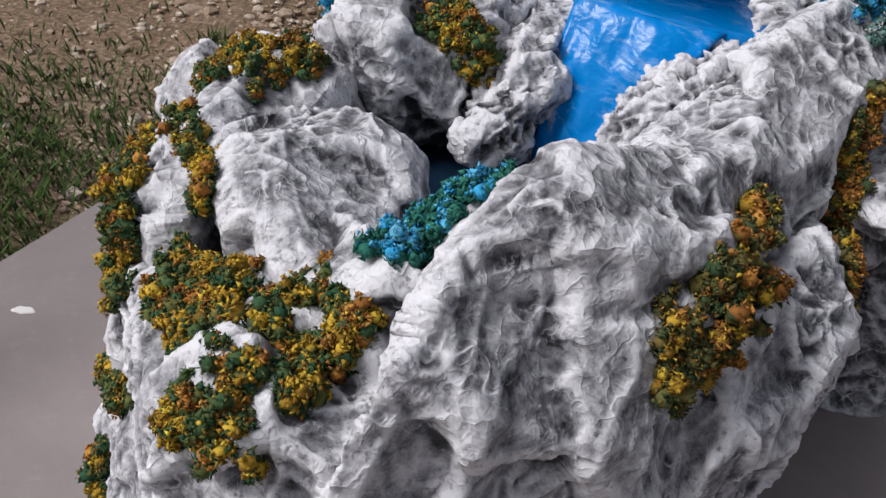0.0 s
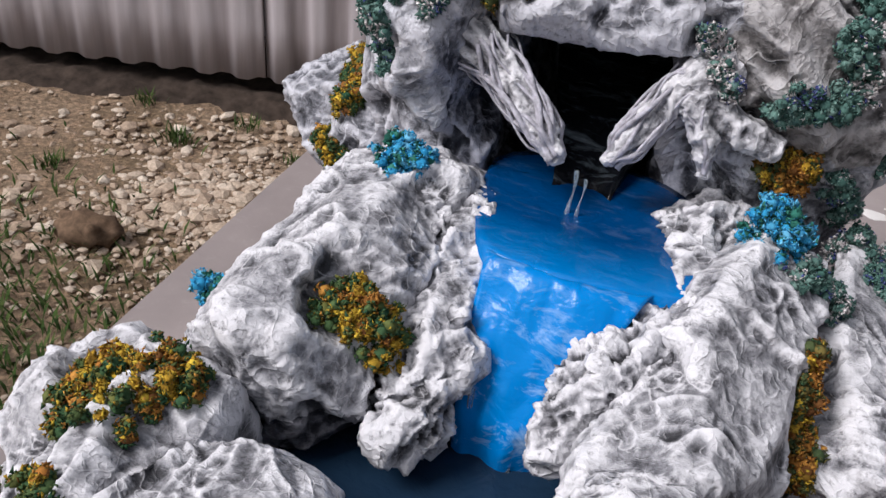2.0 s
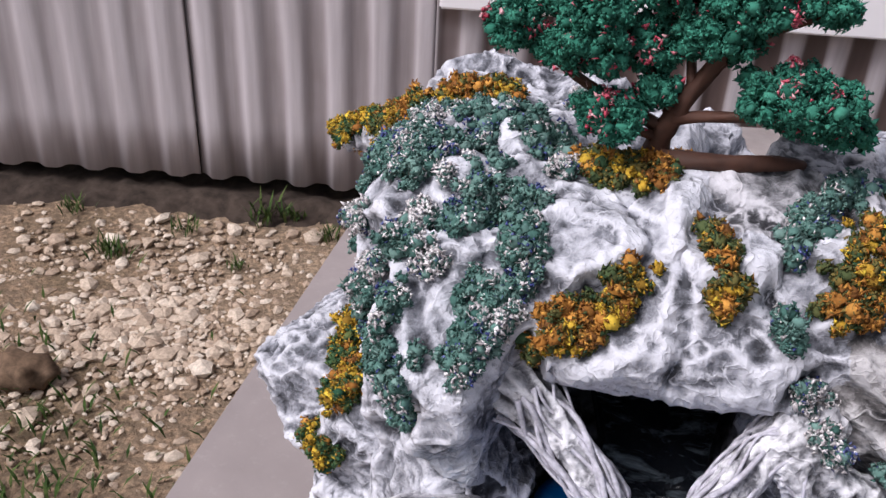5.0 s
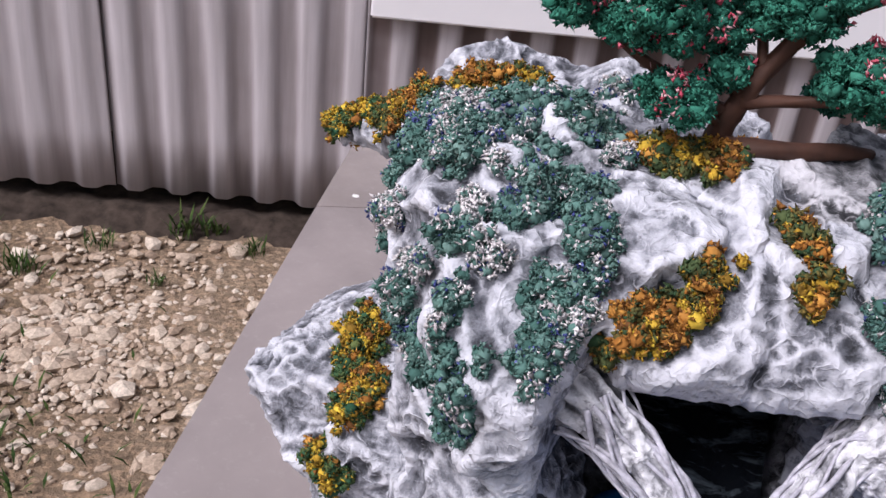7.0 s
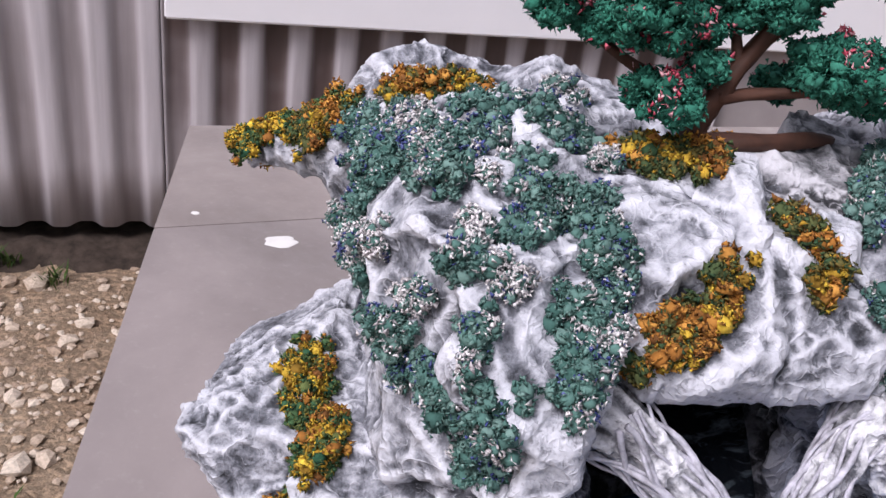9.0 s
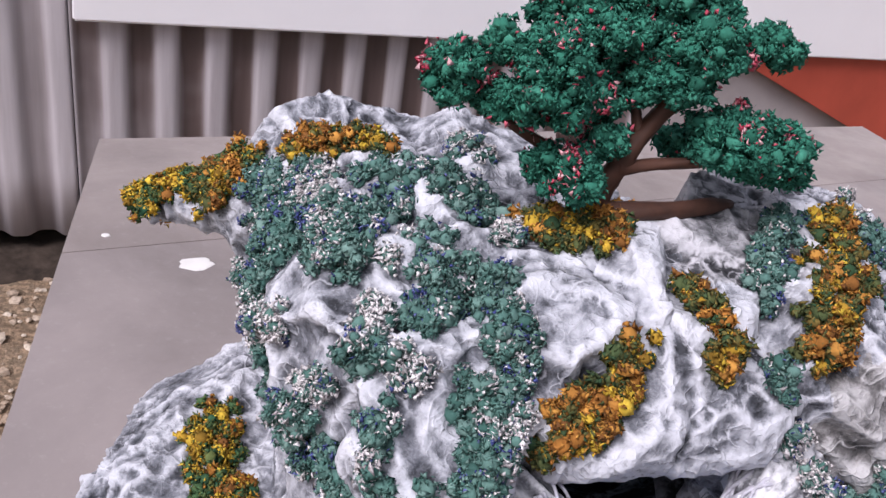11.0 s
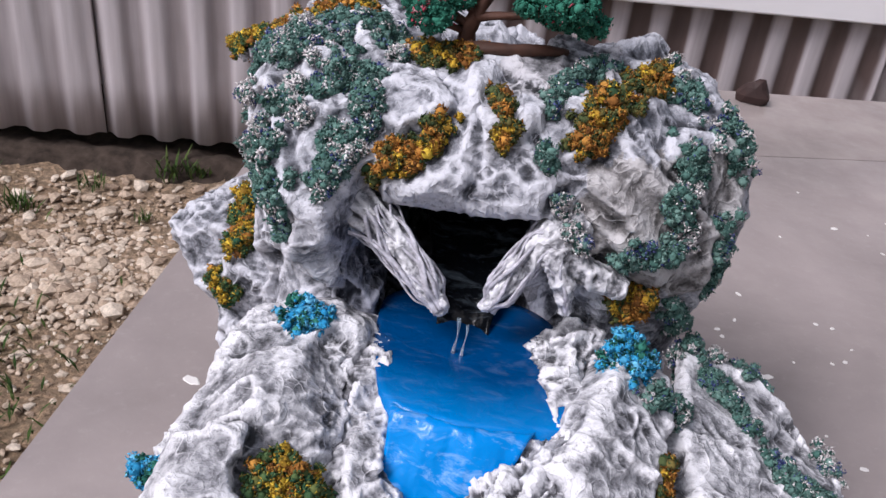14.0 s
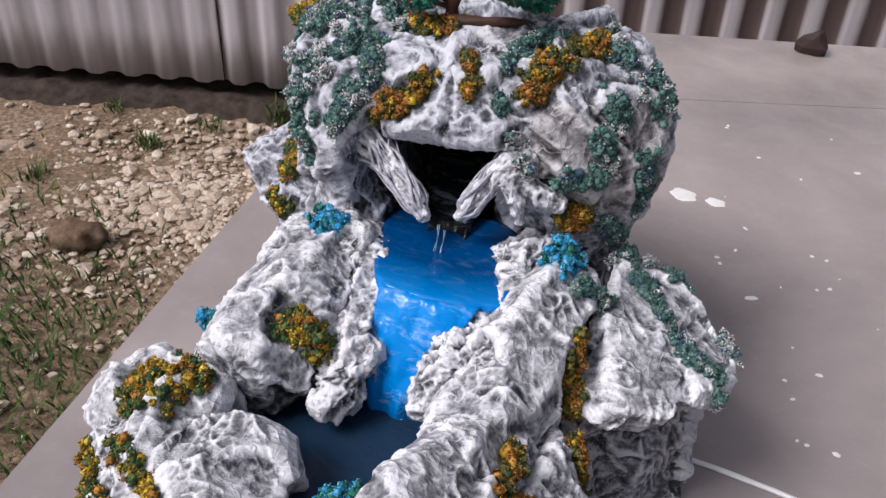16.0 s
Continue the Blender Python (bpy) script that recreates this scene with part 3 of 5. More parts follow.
def hew(others, name, field, lo, hi, h=0.0042, fold=0.006, scale=20, stretch=(1, 1, 1), seed=0.0, fine=1.0, ropes=0.0, along=None, material=None, label="", dark=(), creases=(), panes=0.052, tilt=0.24, splits=1, thin=-9.0):
    """A cloth-skinned rock from a distance field: flat panes, sharp folds, fine wrinkles and a flat foot on the table."""
    verts, quads = surface(field, lo, hi, h)
    deep = np.full(len(verts), 1.0)
    for other, low, high in others:
        box_in = ((verts > np.array(low)) & (verts < np.array(high))).all(1)
        if box_in.any():
            deep[box_in] = np.minimum(deep[box_in], other(verts[box_in]))
    quads = quads[(deep[quads] > -0.016).any(1)]
    used, quads = np.unique(quads, return_inverse=True)
    verts, quads = verts[used], quads.reshape(-1, 4)
    near = np.ones(len(verts))
    if panes:
        n = normals(verts, quads)
        wobble = np.stack([fbm(verts * 13 + seed + k, 2) for k in (0, 40, 80)], 1) * 0.004
        shift, near = facets(verts + wobble, n, panes, tilt, stretch, int(seed * 10) + 1)
        shift *= np.minimum(1, 0.010 / (np.linalg.norm(shift, axis=1) + 1e-9))[:, None]
        verts = verts + shift * np.clip((verts[:, :1] - thin) / 0.05, 0, 1)

    def neighbours():
        a = np.concatenate([quads[:, [0, 1]], quads[:, [1, 2]], quads[:, [2, 3]], quads[:, [3, 0]]])
        ends, others = np.concatenate([a[:, 0], a[:, 1]]), np.concatenate([a[:, 1], a[:, 0]])
        link = np.bincount(ends, minlength=len(verts)).astype(float)

        def around(values):
            if values.ndim > 1:
                return np.stack([around(values[:, k]) for k in range(values.shape[1])], 1)
            return np.bincount(ends, values[others], len(verts)) / link
        return around

    for _ in range(splits):
        both, quads = split(np.concatenate([verts, near[:, None]], 1), quads)
        verts, near, h = both[:, :3], both[:, 3], 0.5 * h
        verts = 0.6 * verts + 0.4 * neighbours()(verts)
    n = normals(verts, quads)
    p = verts * np.array(stretch) + seed
    warp = np.stack([fbm(p * 15 + k, 2) for k in (0, 40, 80)], 1) * 0.014
    calm = np.clip(0.45 + 1.3 * fbm(p * 16 + 3, 2), 0.05, 1)
    big, big_n = crest((p + warp) * scale, 0.38)
    mid, mid_n = crest((p + warp * 0.9) * scale * 1.8 + 31, 0.30)
    low, low_n = crest((p + warp * 0.7) * scale * 3.4 + 57, 0.34)
    edge = np.clip(1 - near / 0.009, 0, 1) * np.clip(0.6 + 1.2 * fbm(p * 24 + 3, 2), 0, 1)
    thread = np.maximum(np.clip(1 - mid_n / 0.13, 0, 1), 0.6 * np.clip(1 - low_n / 0.2, 0, 1)) * np.clip(0.55 + 1.5 * fbm(p * 30 + 13, 2), 0, 1)
    rough = np.clip(0.6 + 1.4 * fbm(p * 19 + 71, 2), 0.1, 1.1)
    lift = fold * calm * (big - 0.2) + fine * rough * (0.0030 * (mid - 0.2) + 0.0012 * (low - 0.2)) + fine * 0.0012 * thread + 0.0022 * edge ** 1.5
    line = np.maximum(np.maximum(edge ** 2, calm * np.clip(1 - big_n / 0.05, 0, 1)), 0.95 * thread ** 1.4)
    line *= np.clip(0.8 + 1.2 * fbm(p * 40 + 8, 2), 0.1, 1)
    fold_line = np.zeros(len(verts))
    for stops in creases:
        # long sharp folds on the side that faces the open, as lines in x and z
        for (x0, z0), (x1, z1) in zip(stops[:-1], stops[1:]):
            ab, q = np.array((x1 - x0, z1 - z0)), verts[:, [0, 2]] - np.array((x0, z0)) + warp[:, [0, 2]] * 0.25
            t = np.clip(q @ ab / (ab @ ab), 0, 1)
            d = np.linalg.norm(q - t[:, None] * ab, axis=1)
            fold_line = np.maximum(fold_line, np.clip(1 - d / 0.014, 0, 1) * np.clip(-n[:, 1] * 1.6 + 0.35, 0, 1))
    lift = lift * (1 - 0.6 * fold_line) + 0.005 * fold_line ** 1.6
    line = np.maximum(line, np.clip(3 * fold_line - 2.1, 0, 1))
    if along:
        axis = np.array(along) / np.linalg.norm(along)
        q = p - 0.86 * np.outer(p @ axis, axis)
        thread = ridged((q + warp * 0.7) * 80, 3) - 0.55
        lift = 0.5 * lift + ropes * thread
        line = np.clip(0.5 * line + 1.6 * thread, 0, 1)
    verts = verts + n * lift[:, None]
    verts[:, 2] = np.maximum(verts[:, 2], FLOOR)
    # raised edges catch the white paint, hollows take the darker tones
    n = normals(verts, quads)
    around = neighbours()
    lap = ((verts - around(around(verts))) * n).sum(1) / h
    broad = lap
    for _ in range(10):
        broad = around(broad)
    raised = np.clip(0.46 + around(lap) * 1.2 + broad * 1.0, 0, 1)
    ROCKS.append((verts, quads))
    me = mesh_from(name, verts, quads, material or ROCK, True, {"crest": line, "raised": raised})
    mid = verts[quads].mean(1)
    index = np.zeros(len(quads), np.int32)
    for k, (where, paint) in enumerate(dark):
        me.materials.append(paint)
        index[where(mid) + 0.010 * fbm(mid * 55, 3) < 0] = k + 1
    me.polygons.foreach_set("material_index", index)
    return part(name, me, None, fountain, label)


HILL_FOLDS = (((-0.216, 1.206), (-0.19, 1.204), (-0.156, 1.207), (-0.148, 1.214)), ((-0.148, 1.214), (-0.146, 1.19), (-0.152, 1.168), (-0.176, 1.150), (-0.198, 1.136)), ((-0.148, 1.214), (-0.136, 1.19), (-0.133, 1.16)),
              ((-0.152, 1.168), (-0.135, 1.153), (-0.117, 1.165), (-0.099, 1.155), (-0.081, 1.168), (-0.066, 1.182)),
              ((-0.041, 1.197), (-0.007, 1.173), (0.028, 1.148)), ((-0.006, 1.197), (0.024, 1.178), (0.04, 1.15)), ((-0.052, 1.165), (-0.02, 1.15), (0.012, 1.118)), ((-0.045, 1.14), (-0.02, 1.12), (-0.012, 1.098)),
              ((-0.29, 1.165), (-0.272, 1.13), (-0.285, 1.10)), ((-0.276, 1.10), (-0.264, 1.065), (-0.242, 1.06)), ((-0.306, 1.088), (-0.283, 1.065), (-0.29, 1.02)), ((-0.25, 1.125), (-0.235, 1.09), (-0.24, 1.05)),
              ((-0.118, 1.213), (-0.098, 1.194), (-0.081, 1.168)))
BANK_FOLDS = (((-0.086, 1.012), (-0.063, 1.012), (-0.042, 1.022), (-0.02, 1.012)), ((-0.094, 0.998), (-0.084, 0.972), (-0.09, 0.93)), ((-0.03, 1.018), (-0.012, 0.975), (-0.008, 0.91)), ((-0.058, 0.985), (-0.05, 0.94), (-0.06, 0.90)))


def hill(p):
    d = blob(p, (-0.14, 0.90, 0.93), (0.20, 0.17, 0.255))
    d = melt(d, cone_chain(p, [(-0.205, 0.785, 1.145, 0.062), (-0.14, 0.795, 1.145, 0.070), (-0.055, 0.79, 1.150, 0.073)]), 0.03)
    # the overhanging brow, its lip straight above the cave mouth
    d = melt(d, hull(p, [(-0.205, 0.692, 1.132), (-0.150, 0.706, 1.140), (-0.088, 0.704, 1.138), (-0.05, 0.712, 1.165), (-0.195, 0.722, 1.192), (-0.216, 0.750, 1.205), (-0.150, 0.757, 1.207), (-0.105, 0.745, 1.178), (-0.06, 0.77, 1.21), (-0.2, 0.85, 1.2), (-0.06, 0.85, 1.2), (-0.2, 0.80, 1.10), (-0.06, 0.80, 1.10)]), 0.012)
    # the left tower under the vines
    d = melt(d, hull(p, [(-0.326, 0.750, 1.135), (-0.336, 0.792, 1.188), (-0.340, 0.840, 1.198), (-0.318, 0.80, 1.206), (-0.307, 0.728, 1.185), (-0.282, 0.674, 1.138), (-0.236, 0.674, 1.134), (-0.245, 0.716, 1.184), (-0.212, 0.704, 1.168), (-0.22, 0.752, 1.203), (-0.25, 0.86, 1.222), (-0.19, 0.84, 1.215), (-0.262, 0.668, 1.10), (-0.238, 0.690, 1.06), (-0.31, 0.76, 1.0), (-0.31, 0.86, 1.0), (-0.215, 0.74, 1.05)]), 0.018)
    d = melt(d, hull(p, [(-0.305, 0.735, 1.06), (-0.235, 0.692, 1.065), (-0.192, 0.702, 1.02), (-0.20, 0.80, 1.06), (-0.33, 0.735, 0.745), (-0.21, 0.70, 0.745), (-0.33, 0.86, 0.745), (-0.20, 0.86, 0.745), (-0.31, 0.86, 1.06)]), 0.02)
    d = melt(d, cone_chain(p, [(0.0, 0.82, 0.80, 0.070), (-0.005, 0.80, 0.98, 0.056), (-0.005, 0.80, 1.105, 0.084)]), 0.03)
    # the back ridge and its pointed end
    d = melt(d, hull(p, [(-0.345, 0.965, 1.206), (-0.295, 0.985, 1.217), (-0.205, 0.955, 1.218), (-0.11, 0.95, 1.20), (-0.36, 0.945, 1.14), (-0.30, 0.90, 1.19), (-0.20, 0.88, 1.205), (-0.30, 1.03, 1.10), (-0.10, 1.02, 1.10), (-0.32, 0.88, 1.05), (-0.10, 0.88, 1.05)]), 0.015)
    d = melt(d, hull(p, [(-0.30, 0.99, 1.10), (-0.08, 1.0, 1.10), (-0.32, 1.0, 0.745), (-0.04, 1.02, 0.745), (-0.32, 0.86, 0.745), (-0.04, 0.86, 0.745), (-0.30, 0.86, 1.1), (-0.08, 0.86, 1.1)]), 0.03)
    d = melt(d, cone_chain(p, [(-0.32, 0.93, 1.15, 0.028), (-0.37, 0.95, 1.142, 0.016), (-0.418, 0.962, 1.134, 0.006)]), 0.02)
    d = melt(d, cone_chain(p, [(0.018, 0.83, 1.155, 0.055), (-0.02, 0.86, 1.185, 0.05)]), 0.03)
    d = melt(d, hull(p, [(-0.12, 0.80, 1.222), (-0.07, 0.79, 1.228), (-0.04, 0.83, 1.235), (-0.10, 0.85, 1.232), (-0.13, 0.84, 1.15), (-0.03, 0.86, 1.15), (-0.09, 0.75, 1.172), (-0.05, 0.765, 1.21)]), 0.012)
    d = carve(d, slab(p, (-0.146, 0.75, 1.062), (0.064, 0.17, 0.072), 0.018), 0.006)
    d = carve(d, blob(p, (-0.118, 0.66, 0.99), (0.075, 0.09, 0.075)), 0.012)
    # the tall fold above the cave mouth
    return melt(d, cone_chain(p, [(-0.148, 0.764, 1.211, 0.006), (-0.146, 0.730, 1.186, 0.006), (-0.145, 0.711, 1.164, 0.005)]), 0.012)


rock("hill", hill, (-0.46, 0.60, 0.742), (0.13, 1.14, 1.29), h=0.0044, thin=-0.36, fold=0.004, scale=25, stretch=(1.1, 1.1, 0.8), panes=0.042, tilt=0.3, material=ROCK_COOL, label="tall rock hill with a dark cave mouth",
     # navy below the cave mouth and between tower and left rag
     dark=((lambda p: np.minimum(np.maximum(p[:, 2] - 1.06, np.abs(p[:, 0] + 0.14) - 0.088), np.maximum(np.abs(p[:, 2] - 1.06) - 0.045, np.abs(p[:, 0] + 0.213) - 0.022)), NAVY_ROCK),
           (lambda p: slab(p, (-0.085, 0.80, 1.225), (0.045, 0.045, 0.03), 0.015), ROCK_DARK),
           # the right dome takes a darker grey-brown
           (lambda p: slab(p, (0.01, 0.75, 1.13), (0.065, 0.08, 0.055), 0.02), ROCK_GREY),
           # faces inside the cave take the black material
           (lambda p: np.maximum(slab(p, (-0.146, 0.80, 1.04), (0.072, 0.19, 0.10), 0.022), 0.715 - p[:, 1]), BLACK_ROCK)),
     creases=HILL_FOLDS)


def left_lobe(p):
    d = hull(p, [(-0.443, 0.824, 0.992), (-0.408, 0.945, 0.998), (-0.415, 0.838, 1.012), (-0.38, 0.803, 1.008), (-0.335, 0.776, 1.0), (-0.30, 0.775, 1.02), (-0.36, 0.86, 1.03), (-0.33, 0.95, 1.04), (-0.398, 0.788, 0.962), (-0.34, 0.76, 0.90), (-0.37, 0.93, 0.90), (-0.25, 0.80, 0.9), (-0.25, 0.94, 0.9), (-0.25, 0.80, 1.02)])
    return melt(d, hull(p, [(-0.38, 0.80, 0.93), (-0.30, 0.75, 0.93), (-0.36, 0.93, 0.92), (-0.345, 0.765, 0.745), (-0.25, 0.735, 0.745), (-0.345, 0.93, 0.745), (-0.25, 0.93, 0.745), (-0.25, 0.80, 0.95)]), 0.02)


rock("side_boulder", left_lobe, (-0.48, 0.68, 0.742), (-0.18, 1.0, 1.08), fold=0.006, scale=21, seed=3.1, thin=-0.43, stretch=(1, 1, 1.5), material=ROCK_COOL)


def left_ridge(p):
    d = hull(p, [(-0.270, 0.480, 1.020), (-0.234, 0.472, 0.988), (-0.31, 0.52, 0.995), (-0.318, 0.462, 0.965), (-0.30, 0.655, 1.02), (-0.265, 0.70, 1.028), (-0.206, 0.662, 1.033), (-0.256, 0.535, 1.022), (-0.224, 0.555, 1.010), (-0.20, 0.53, 0.975), (-0.20, 0.70, 1.02), (-0.31, 0.70, 0.90), (-0.33, 0.48, 0.87), (-0.22, 0.49, 0.93), (-0.19, 0.70, 0.90)])
    return melt(d, hull(p, [(-0.325, 0.49, 0.90), (-0.31, 0.72, 0.93), (-0.20, 0.55, 0.90), (-0.19, 0.72, 0.93), (-0.355, 0.46, 0.745), (-0.33, 0.74, 0.745), (-0.23, 0.50, 0.745), (-0.18, 0.74, 0.745)]), 0.025)


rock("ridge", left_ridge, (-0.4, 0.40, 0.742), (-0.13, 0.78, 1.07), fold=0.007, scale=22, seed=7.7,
     # black below z 0.945 on the pool side
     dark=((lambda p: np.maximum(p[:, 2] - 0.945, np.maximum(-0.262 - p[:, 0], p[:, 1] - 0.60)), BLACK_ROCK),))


def ring_rock(p):
    d = cone_chain(p, [(-0.20, 0.66, 0.990, 0.032), (-0.186, 0.615, 0.985, 0.030), (-0.178, 0.555, 0.970, 0.028), (-0.178, 0.513, 0.942, 0.022), (-0.188, 0.495, 0.937, 0.015)])
    return melt(d, cone_chain(p, [(-0.19, 0.58, 0.85, 0.04), (-0.19, 0.56, 0.93, 0.033)]), 0.02)


rock("ledge_rock", ring_rock, (-0.25, 0.44, 0.80), (-0.11, 0.72, 1.05), h=0.0036, fold=0.006, scale=34, panes=0.024, seed=9.2, fine=1.3)


def left_end(p):
    return hull(p, [(-0.392, 0.42, 0.955), (-0.375, 0.49, 0.955), (-0.348, 0.352, 0.940), (-0.30, 0.293, 0.938), (-0.268, 0.292, 0.950), (-0.315, 0.44, 0.980), (-0.36, 0.465, 0.976), (-0.27, 0.465, 0.975), (-0.412, 0.42, 0.745), (-0.40, 0.50, 0.745), (-0.335, 0.27, 0.745), (-0.25, 0.30, 0.745), (-0.25, 0.50, 0.745)])


rock("end_boulder", left_end, (-0.45, 0.22, 0.742), (-0.20, 0.58, 1.02), fold=0.007, scale=24, seed=12.4)


def boulder(p):
    d = hull(p, [(-0.296, 0.375, 0.975), (-0.285, 0.385, 0.983), (-0.255, 0.430, 0.976), (-0.19, 0.437, 0.945), (-0.172, 0.42, 0.948), (-0.198, 0.412, 0.974), (-0.255, 0.305, 0.965), (-0.205, 0.290, 0.955), (-0.175, 0.315, 0.978), (-0.168, 0.36, 0.955), (-0.285, 0.36, 0.88), (-0.19, 0.30, 0.87), (-0.18, 0.42, 0.88), (-0.26, 0.42, 0.88)], 0.014)
    return melt(d, hull(p, [(-0.20, 0.29, 0.955), (-0.175, 0.325, 0.976), (-0.115, 0.286, 0.992), (-0.105, 0.30, 0.985), (-0.165, 0.355, 0.94), (-0.11, 0.27, 0.90), (-0.19, 0.29, 0.88)]), 0.012)


rock("round_boulder", boulder, (-0.35, 0.22, 0.80), (-0.07, 0.47, 1.02), h=0.0036, fold=0.004, scale=20, fine=0.75, seed=15.8, tilt=0.16, label="big pale rounded boulder beside the lower pool")


def front_mound(p):
    return hull(p, [(-0.098, 0.216, 0.947), (-0.178, 0.203, 0.944), (-0.150, 0.235, 0.957), (-0.228, 0.262, 0.940), (-0.20, 0.31, 0.954), (-0.12, 0.285, 0.965), (-0.258, 0.268, 0.905), (-0.295, 0.285, 0.905), (-0.10, 0.165, 0.745), (-0.215, 0.165, 0.745), (-0.295, 0.225, 0.745), (-0.34, 0.30, 0.745), (-0.10, 0.36, 0.745), (-0.33, 0.37, 0.745), (-0.24, 0.36, 0.90)], 0.008)


rock("front_mound", front_mound, (-0.42, 0.13, 0.742), (-0.06, 0.45, 1.0), h=0.0040, fold=0.007, scale=22, seed=18.0)


def right_ridge(p):
    d = hull(p, [(-0.086, 0.348, 1.040), (-0.075, 0.335, 1.042), (-0.087, 0.262, 1.009), (-0.100, 0.213, 0.963), (-0.044, 0.305, 1.019), (-0.018, 0.362, 1.010), (0.004, 0.314, 0.965), (0.012, 0.405, 0.976), (-0.035, 0.40, 1.018), (-0.085, 0.40, 0.99), (-0.135, 0.182, 0.745), (0.018, 0.275, 0.745), (0.045, 0.40, 0.745), (-0.10, 0.42, 0.745)])
    d = melt(d, cone_chain(p, [(-0.04, 0.385, 0.980, 0.042), (-0.030, 0.46, 0.960, 0.042), (-0.028, 0.53, 0.966, 0.043), (-0.016, 0.60, 0.986, 0.045), (0.0, 0.67, 0.992, 0.044)]), 0.02)
    d = melt(d, hull(p, [(-0.07, 0.40, 0.95), (0.015, 0.40, 0.95), (-0.06, 0.62, 0.95), (0.03, 0.64, 0.97), (-0.09, 0.38, 0.745), (0.05, 0.38, 0.745), (-0.09, 0.68, 0.745), (0.06, 0.68, 0.745)]), 0.02)
    # the rim overhangs the cliff a little
    return carve(d, cone_chain(p, [(-0.082, 0.250, 0.992, 0.008), (-0.036, 0.297, 1.001, 0.010), (-0.006, 0.352, 0.992, 0.010)]), 0.006)


rock("bank", right_ridge, (-0.19, 0.13, 0.742), (0.11, 0.75, 1.08), h=0.0038, fold=0.006, scale=20, stretch=(1, 1, 0.75), seed=21.3, tilt=0.2, creases=BANK_FOLDS)


def dam(p):
    return cone_chain(p, [(-0.165, 0.345, 0.905, 0.035), (-0.125, 0.335, 0.95, 0.030), (-0.095, 0.335, 0.985, 0.026)])


rock("dam_rock", dam, (-0.22, 0.28, 0.85), (-0.05, 0.40, 1.03), fold=0.004, scale=28, panes=0.028, seed=51.0)


def pool_rock(p):
    d = cone_chain(p, [(-0.045, 0.575, 0.990, 0.028), (-0.076, 0.545, 0.978, 0.024), (-0.092, 0.518, 0.958, 0.018)])
    return melt(d, cone_chain(p, [(-0.040, 0.60, 0.992, 0.026), (-0.038, 0.65, 1.002, 0.026), (-0.05, 0.69, 1.012, 0.022), (-0.03, 0.71, 1.015, 0.022)]), 0.015)


rock("spout_rock", pool_rock, (-0.13, 0.47, 0.89), (0.02, 0.75, 1.06), h=0.0034, fold=0.006, scale=40, panes=0.02, seed=24.9, fine=1.4)


def right_flank(p):
    return hull(p, [(0.016, 0.38, 0.968), (0.05, 0.45, 0.952), (0.07, 0.462, 0.938), (0.03, 0.53, 0.95), (0.045, 0.37, 0.932), (0.028, 0.335, 0.92), (0.03, 0.36, 0.745), (0.06, 0.43, 0.745), (0.05, 0.55, 0.745), (0.0, 0.50, 0.745), (0.0, 0.36, 0.745)])


rock("flank_rock", right_flank, (-0.06, 0.27, 0.742), (0.12, 0.60, 1.0), fold=0.010, scale=26, stretch=(1.3, 1.3, 0.45), seed=28.4)


def right_ledge(p):
    d = hull(p, [(0.038, 0.565, 0.950), (0.048, 0.69, 0.968), (0.055, 0.740, 1.012), (0.115, 0.765, 0.985), (0.155, 0.735, 0.982), (0.20, 0.698, 0.945), (0.190, 0.640, 0.942), (0.140, 0.582, 0.958), (0.088, 0.546, 0.955), (0.12, 0.67, 0.974), (0.06, 0.58, 0.932), (0.18, 0.66, 0.915), (0.10, 0.565, 0.935), (0.05, 0.75, 0.86), (0.17, 0.74, 0.86)])
    return d


rock("ledge_boulder", right_ledge, (0.0, 0.48, 0.742), (0.26, 0.84, 1.08), fold=0.005, scale=26, seed=31.0, tilt=0.2)


def ledge_base(p):
    return hull(p, [(0.05, 0.61, 0.94), (0.165, 0.665, 0.935), (0.165, 0.75, 0.93), (0.04, 0.75, 0.93), (0.045, 0.585, 0.745), (0.185, 0.655, 0.745), (0.19, 0.77, 0.745), (0.03, 0.77, 0.745)])


# the block under the ledge takes the dark grey material
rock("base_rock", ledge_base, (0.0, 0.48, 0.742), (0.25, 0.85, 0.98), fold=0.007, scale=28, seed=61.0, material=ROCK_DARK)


def pool_bed(p):
    return slab(p, (-0.14, 0.56, 0.82), (0.11, 0.19, 0.072), 0.02)


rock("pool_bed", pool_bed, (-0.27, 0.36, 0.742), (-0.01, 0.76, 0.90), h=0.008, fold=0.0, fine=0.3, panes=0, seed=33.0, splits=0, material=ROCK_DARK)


def left_rag(p):
    return cone_chain(p, [(-0.238, 0.716, 1.118, 0.022), (-0.200, 0.700, 1.105, 0.013), (-0.168, 0.682, 1.079, 0.0115), (-0.147, 0.670, 1.061, 0.006)])


def right_rag(p):
    d = cone_chain(p, [(-0.06, 0.724, 1.122, 0.02), (-0.084, 0.704, 1.106, 0.010), (-0.101, 0.690, 1.078, 0.010), (-0.111, 0.684, 1.061, 0.006)])
    d = melt(d, cone_chain(p, [(-0.068, 0.71, 1.115, 0.014), (-0.044, 0.708, 1.094, 0.010), (-0.014, 0.708, 1.084, 0.009)]), 0.008)
    return melt(d, cone_chain(p, [(-0.068, 0.70, 1.105, 0.009), (-0.056, 0.695, 1.085, 0.007), (-0.050, 0.695, 1.062, 0.005)]), 0.006)


